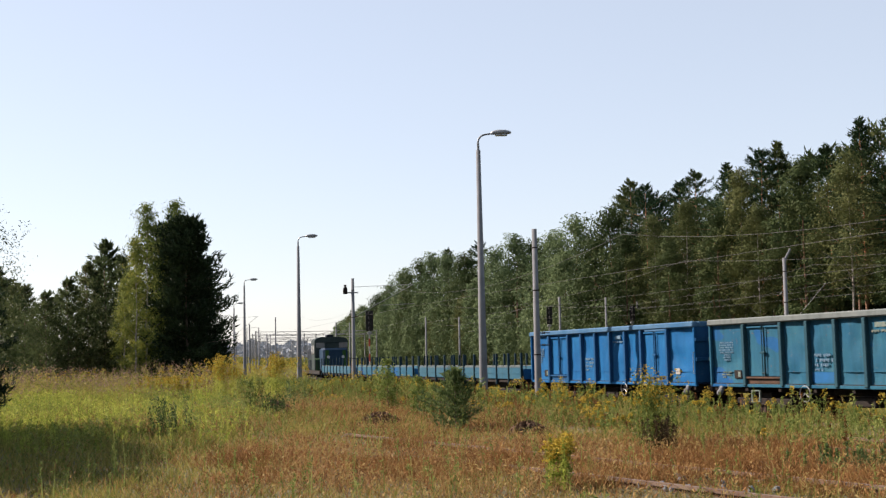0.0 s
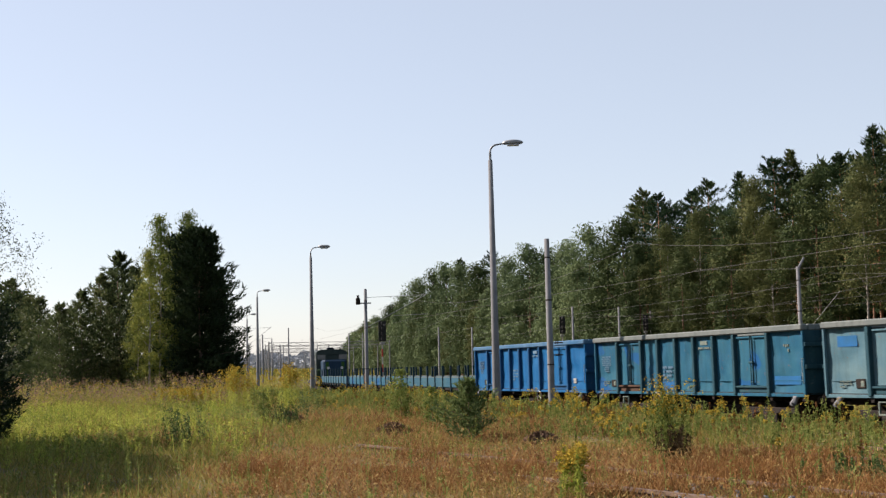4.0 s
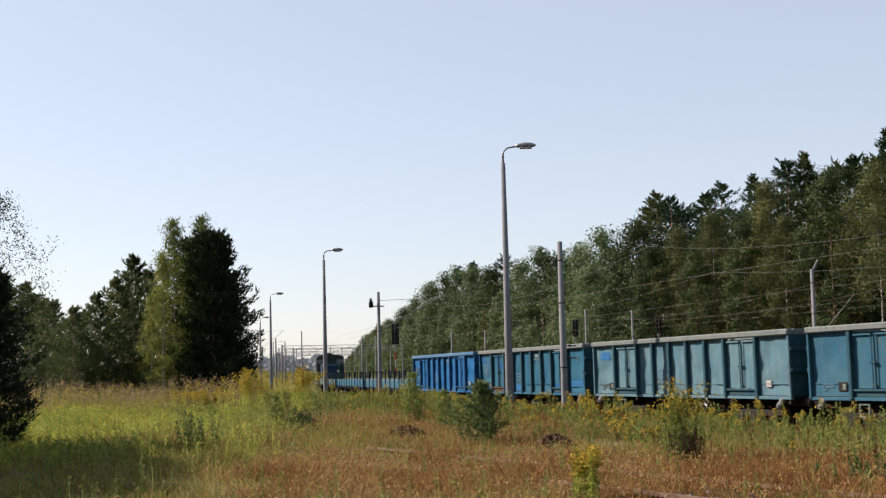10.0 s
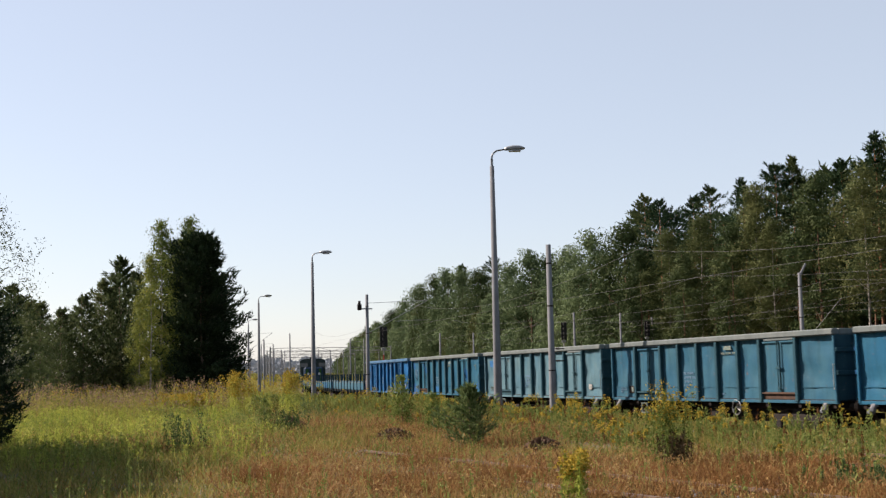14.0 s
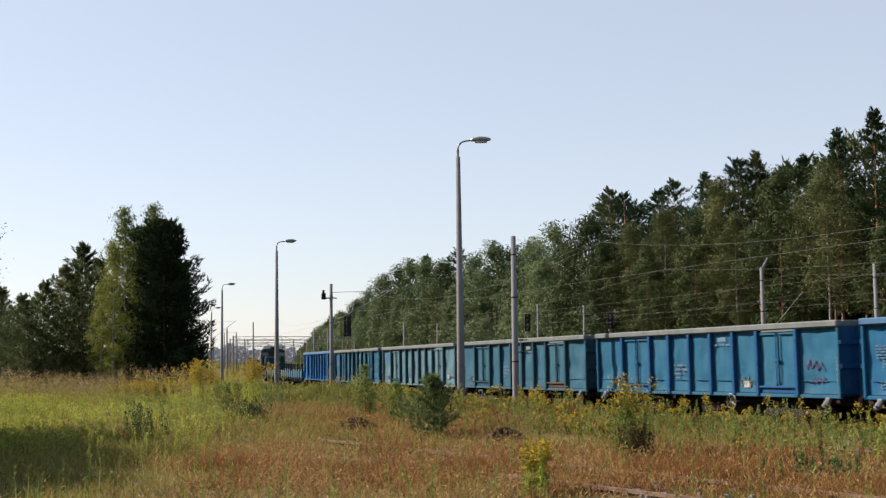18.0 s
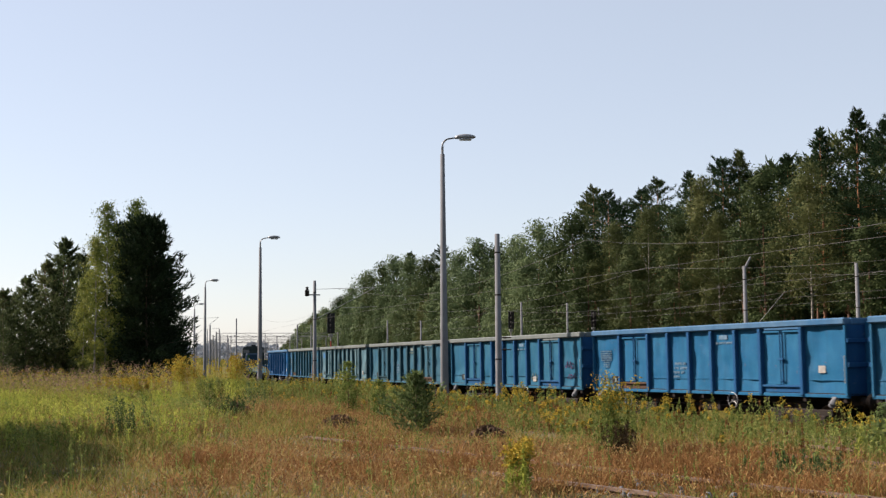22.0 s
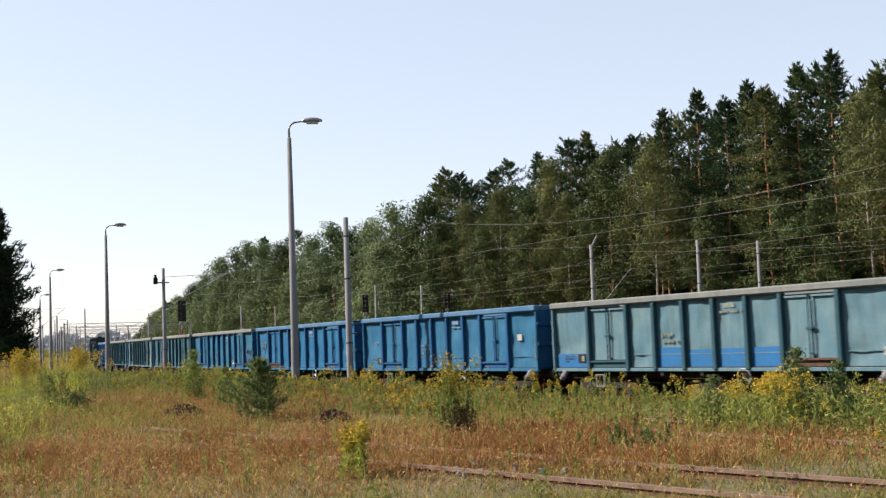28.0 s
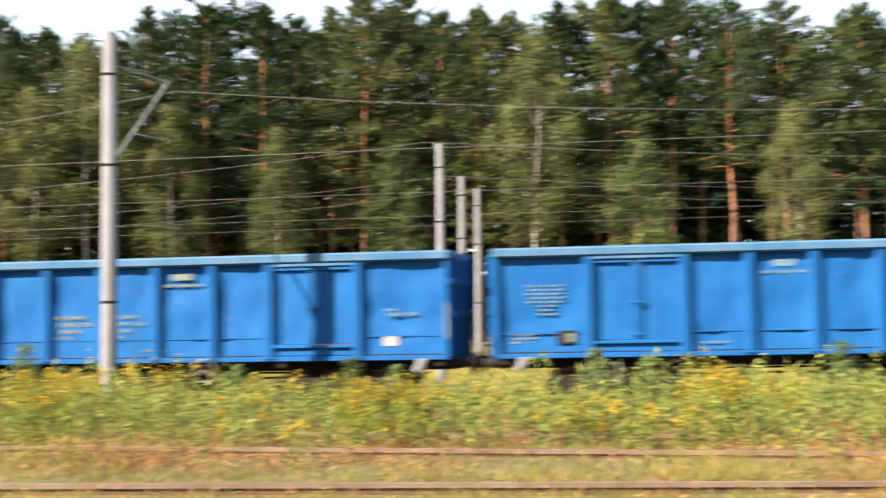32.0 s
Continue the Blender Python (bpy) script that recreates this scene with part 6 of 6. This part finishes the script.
    keep = rng.uniform(0, 1, len(x)) < np.clip((edge - 8.2) / 3.0, 0, 1) * np.clip(2.6 * (patch(x, y, 2.4, 17) - 0.2), 0.08, 1)
    x, y = x[keep], y[keep]
    h = rng.uniform(0.2, 0.5, len(x)) * np.clip(0.4 + 0.02 * np.hypot(x, y), 0.5, 1.3) * (0.4 + 1.2 * patch(x, y, 1.3, 18))
    deep = patch(x, y, 1.9, 19) > 0.57
    for pick, mat, label in ((~deep, M_LUSH, "bright yellow-green weeds beside the shade"), (deep, M_WEED, "mid-green weeds beside the shade")):
        g, = weeds(rng, x[pick], y[pick], np.maximum(h[pick], 0.1), 22, 0.06, reach=0.3)
        stuff("lush_weeds", soup("lush_weeds", g), mat, label, "weeds")
    x, y = scatter(rng, 2200, 40, 60, 21, 9.5)
    h = rng.uniform(0.45, 1.15, len(x)) * (1 + 0.25 * wave(x, y, 1.2))
    g, f = weeds(rng, x, y, h, 10, 0.09, 7, 0.055)
    stuff("tall_grass", soup("tall_grass", g), M_GRASS, "tall grass before the field trees", "grass")
    stuff("pink_seed_heads", soup("pink_seed_heads", f), M_PLUME, "pale pink seed heads of tall grass", "grass")
    x, y = scatter(rng, 300, 44, 56, 21, 9.5)
    few = wave(x, y, 2.2) > 1.3
    x, y = x[few], y[few]
    g, f = weeds(rng, x, y, rng.uniform(0.8, 1.2, len(x)), 18, 0.1, 30, 0.07)
    stuff("goldenrod_flowers", soup("far_goldenrod", f), M_FLOWER, "yellow goldenrod before the field trees", "goldenrod")
    # weeds far along the line
    s = rng.uniform(42, 140, 3800)
    lat = rng.uniform(12, 21, 3800) + np.array([bend(v) for v in s])
    x, y = AHEAD.x * s + RIGHT.x * lat, AHEAD.y * s + RIGHT.y * lat
    h = rng.uniform(0.25, 0.6, len(x))
    g, f = weeds(rng, x, y, h, 14, 0.10, 12, 0.06)
    stuff("far_weeds", soup("far_weeds", g), M_WEED, "weeds along the far railway", "weeds")
    stuff("goldenrod_flowers", soup("far_flowers", f[::6]), M_FLOWER, "yellow goldenrod along the far railway", "goldenrod")
    # pale stones lying on the old track bed
    x, y = scatter(rng, 46, 13.6, 16.5, -8, -15)
    bm = bmesh.new()
    for a, b in zip(x[wave(x, y, 3.0) > 0], y[wave(x, y, 3.0) > 0]):
        first = len(bm.verts)
        bmesh.ops.create_icosphere(bm, subdivisions=1, radius=1.0)
        bm.verts.ensure_lookup_table()
        m = Matrix.Translation((a, b, land(a, b) + 0.03)) @ pose(0, 0, 0, rng.uniform(0, 40), rng.uniform(0, 40), rng.uniform(0, 360)) @ Matrix.Diagonal((*rng.uniform(0.02, 0.06, 3), 1))
        bmesh.ops.transform(bm, matrix=m, verts=bm.verts[first:])
    stuff("stones", mesh_of("stones", bm), M_CONCRETE, "pale grey stones beside the disused track", "stones")
    # broad green leaves and white flowers close to the eye
    x, y = scatter(rng, 260, 11.5, 13.8, -6, -14)
    keep = (wave(x, y, 4.0) > 0.2)
    g, = weeds(rng, x[keep], y[keep], rng.uniform(0.12, 0.3, keep.sum()), 24, 0.045, reach=0.5)
    stuff("low_herbs", soup("low_herbs", g), M_WEED, "low green herbs in the grass", "herbs")


build_weeds()


def goldenrod(at, stems, height, spread, seed, label, flowers=55, green=None):
    rng = np.random.default_rng(seed)
    t = thing("goldenrod", label, "goldenrod", "goldenrod clumps on the field", "", Matrix.Translation(at))
    x, y = rng.normal(size=stems) * spread, rng.normal(size=stems) * spread
    h = rng.uniform(0.65, 1.05, stems) * height
    res = weeds(rng, x + at.x, y + at.y, h, 60, 0.055, flowers, 0.028 + 0.0007 * math.hypot(at.x, at.y))
    part("stem_clump", soup("stem_clump", res[0] - np.array(at)), green or M_LUSH, t, "leafy green stems")
    if flowers:
        part("flower_spray", soup("flower_spray", res[1] - np.array(at)), M_FLOWER, t, "yellow flower sprays", None, "stuff")


def at_ground(x, y):
    return Vector((x, y, land(x, y)))


goldenrod(at_ground(1.28, 13.9), 16, 0.62, 0.1, 1, "small bright goldenrod clump in dry grass")
goldenrod(at_ground(-7.0, 39.5), 40, 1.45, 0.34, 2, "tall goldenrod clump in front of the lamps", 60)
goldenrod(at_ground(-5.5, 41), 34, 1.5, 0.28, 3, "tall goldenrod clump in front of the lamps", 60)
goldenrod(at_ground(3.15, 18.7), 30, 1.25, 0.1, 4, "tall fading goldenrod clump over dark stalks", 30, M_WEED)
goldenrod(at_ground(-5.3, 24.3), 20, 0.85, 0.22, 5, "dark green leafy weed clump", 0, M_SHRUB)
goldenrod(at_ground(-9.1, 41.3), 60, 0.85, 0.6, 6, "low spreading goldenrod patch before the pines", 60)
goldenrod(at_ground(-15.2, 54.5), 26, 1.1, 0.5, 7, "goldenrod patch before the pines", 34)
goldenrod(at_ground(-17.8, 56.5), 26, 1.1, 0.6, 8, "goldenrod patch before the pines", 34)
goldenrod(at_ground(-4.3, 31.2), 22, 0.7, 0.2, 9, "dark green weed clump", 0, M_SHRUB)
goldenrod(at_ground(-4.1, 36.0), 16, 0.95, 0.35, 10, "green leafy weed clump", 0, M_SHRUB)
goldenrod(at_ground(4.9, 15.4), 24, 0.34, 0.34, 11, "low dark green weed clump", 0, M_SHRUB)
goldenrod(at_ground(3.22, 18.45), 18, 0.55, 0.1, 12, "dark stalks below a goldenrod clump", 0, M_BARKY)
goldenrod(at_ground(7.3, 16.8), 30, 0.85, 0.35, 13, "goldenrod clump beside the disused track", 70)
goldenrod(at_ground(9.6, 12.0), 24, 0.8, 0.3, 14, "goldenrod clump beside the disused track", 70)
goldenrod(at_ground(11.3, 8.6), 22, 0.75, 0.25, 15, "goldenrod clump beside the disused track", 70)
goldenrod(at_ground(13.4, 5.2), 24, 0.85, 0.3, 16, "goldenrod clump beside the disused track", 70)


def build_shrubs():
    tree_kind("pine_sapling", "pine", 43, 1.5, base=0.02, rmax=0.72, gap=0.12, per=7, size=0.13, broad=0.75, droop=-0.45, narrow=0.0, needles=44, clear=0.05, cone=0.75, ruffle=0.6)
    tree("pine_sapling", at_ground(0.25, 24.2), 1.1, 40, "small young pine in the dry grass", "saplings on the field", M_SHRUB)
    tree_kind("leafy_sapling", "leafy", 41, 2.0, base=0.06, rx=0.62, boughs=14, clumps=6, leaves=20, size=0.09, spread=0.1, knob=0.38)
    lab = "yellow-green leafy sapling in the grass"
    for x, y, h in ((-1.4, 32.0, 1.35), (-0.55, 29.6, 0.95), (-0.2, 29.0, 0.8), (-5.1, 33, 0.8)):
        tree("leafy_sapling", at_ground(x, y), h, 70 * x, lab, "saplings on the field", M_WEED)
    for x, y, h in ((9.3, 19.6, 0.8), (9.0, 20.0, 0.65), (9.1, 13.6, 0.75), (9.7, 14.3, 0.85), (11.2, 15.9, 0.95), (12.1, 16.0, 1.0), (14.4, 11.5, 0.85), (14.6, 7.6, 0.95), (15.2, 7.2, 0.8), (13.2, 12.6, 0.7), (11.7, 14.6, 0.7), (8.1, 17.3, 1.15), (8.6, 17.0, 0.95), (6.9, 17.6, 0.8), (16.4, 5.0, 1.0), (17.0, 3.4, 0.9), (15.9, 6.2, 0.7), (17.6, 1.4, 1.0), (13.0, 9.6, 0.8)):
        tree("leafy_sapling", at_ground(x, y), h, 70 * x, "green leafy shrub beside the track", "saplings on the field", M_SHRUB)
    rng = np.random.default_rng(9)
    for x, y, r in ((-1.32, 26.2, 0.55), (1.57, 22.8, 0.42), (-4.5, 33.0, 0.6)):
        m = thing("soil_mound", "small dark mound of dug soil and dead stalks", "soil mound", "mounds on the field", "", Matrix.Translation(at_ground(x, y)))
        bm = bmesh.new()
        rows = []
        for k in range(6):
            u = k / 5
            rows.append([bm.verts.new((r * (1 - u ** 1.5) * math.cos(a) * rng.uniform(0.8, 1.15), r * (1 - u ** 1.5) * math.sin(a) * rng.uniform(0.8, 1.15), 0.32 * u * r / 0.7 * rng.uniform(0.8, 1.2) - 0.05)) for a in [2 * math.pi * i / 16 for i in range(16)]])
        for a, b in zip(rows, rows[1:]):
            for i in range(16):
                bm.faces.new((a[i], a[(i + 1) % 16], b[(i + 1) % 16], b[i]))
        part("soil", bm, M_SOIL, m, "dark bare soil")
        n = 420
        a, q = rng.uniform(0, 2 * np.pi, n), rng.uniform(0, 1, n)
        c = np.stack([np.cos(a) * q * r, np.sin(a) * q * r, 0.36 * (1 - q ** 2) * r / 0.7], 1)
        part("dead_stalk_cover", soup("dead_stalk_cover", sprigs(rng, c, 0.075, -0.3, 1.4)), M_BARK, m, "dead brown stalks", None, "stuff")


build_shrubs()


# ---- what moves ----
def motions():
    steps = [32 * i / 64 for i in range(65)]
    back = [(w, -(i * PITCH) - BODY / 2) for i, w in enumerate(WAGONS)]
    back += [(w, 0.4 + FLAT_PITCH * (i + 0.5)) for i, w in enumerate(FLATS)]
    back.append((LOCO, 0.4 + 3 * FLAT_PITCH + LOCO_LEN / 2))
    for w, off in back:
        walk(w, [(t, on_track(front(t) + off)) for t in steps])
    fine = [i / 6 for i in range(193)]
    for ws in WHEELS:
        x = ws.location.x
        walk(ws, [(t, Matrix.Translation((x, 0, 0.46)) @ Matrix.Rotation((front(t) - front(0)) / 0.46, 4, "Y")) for t in fine])


motions()
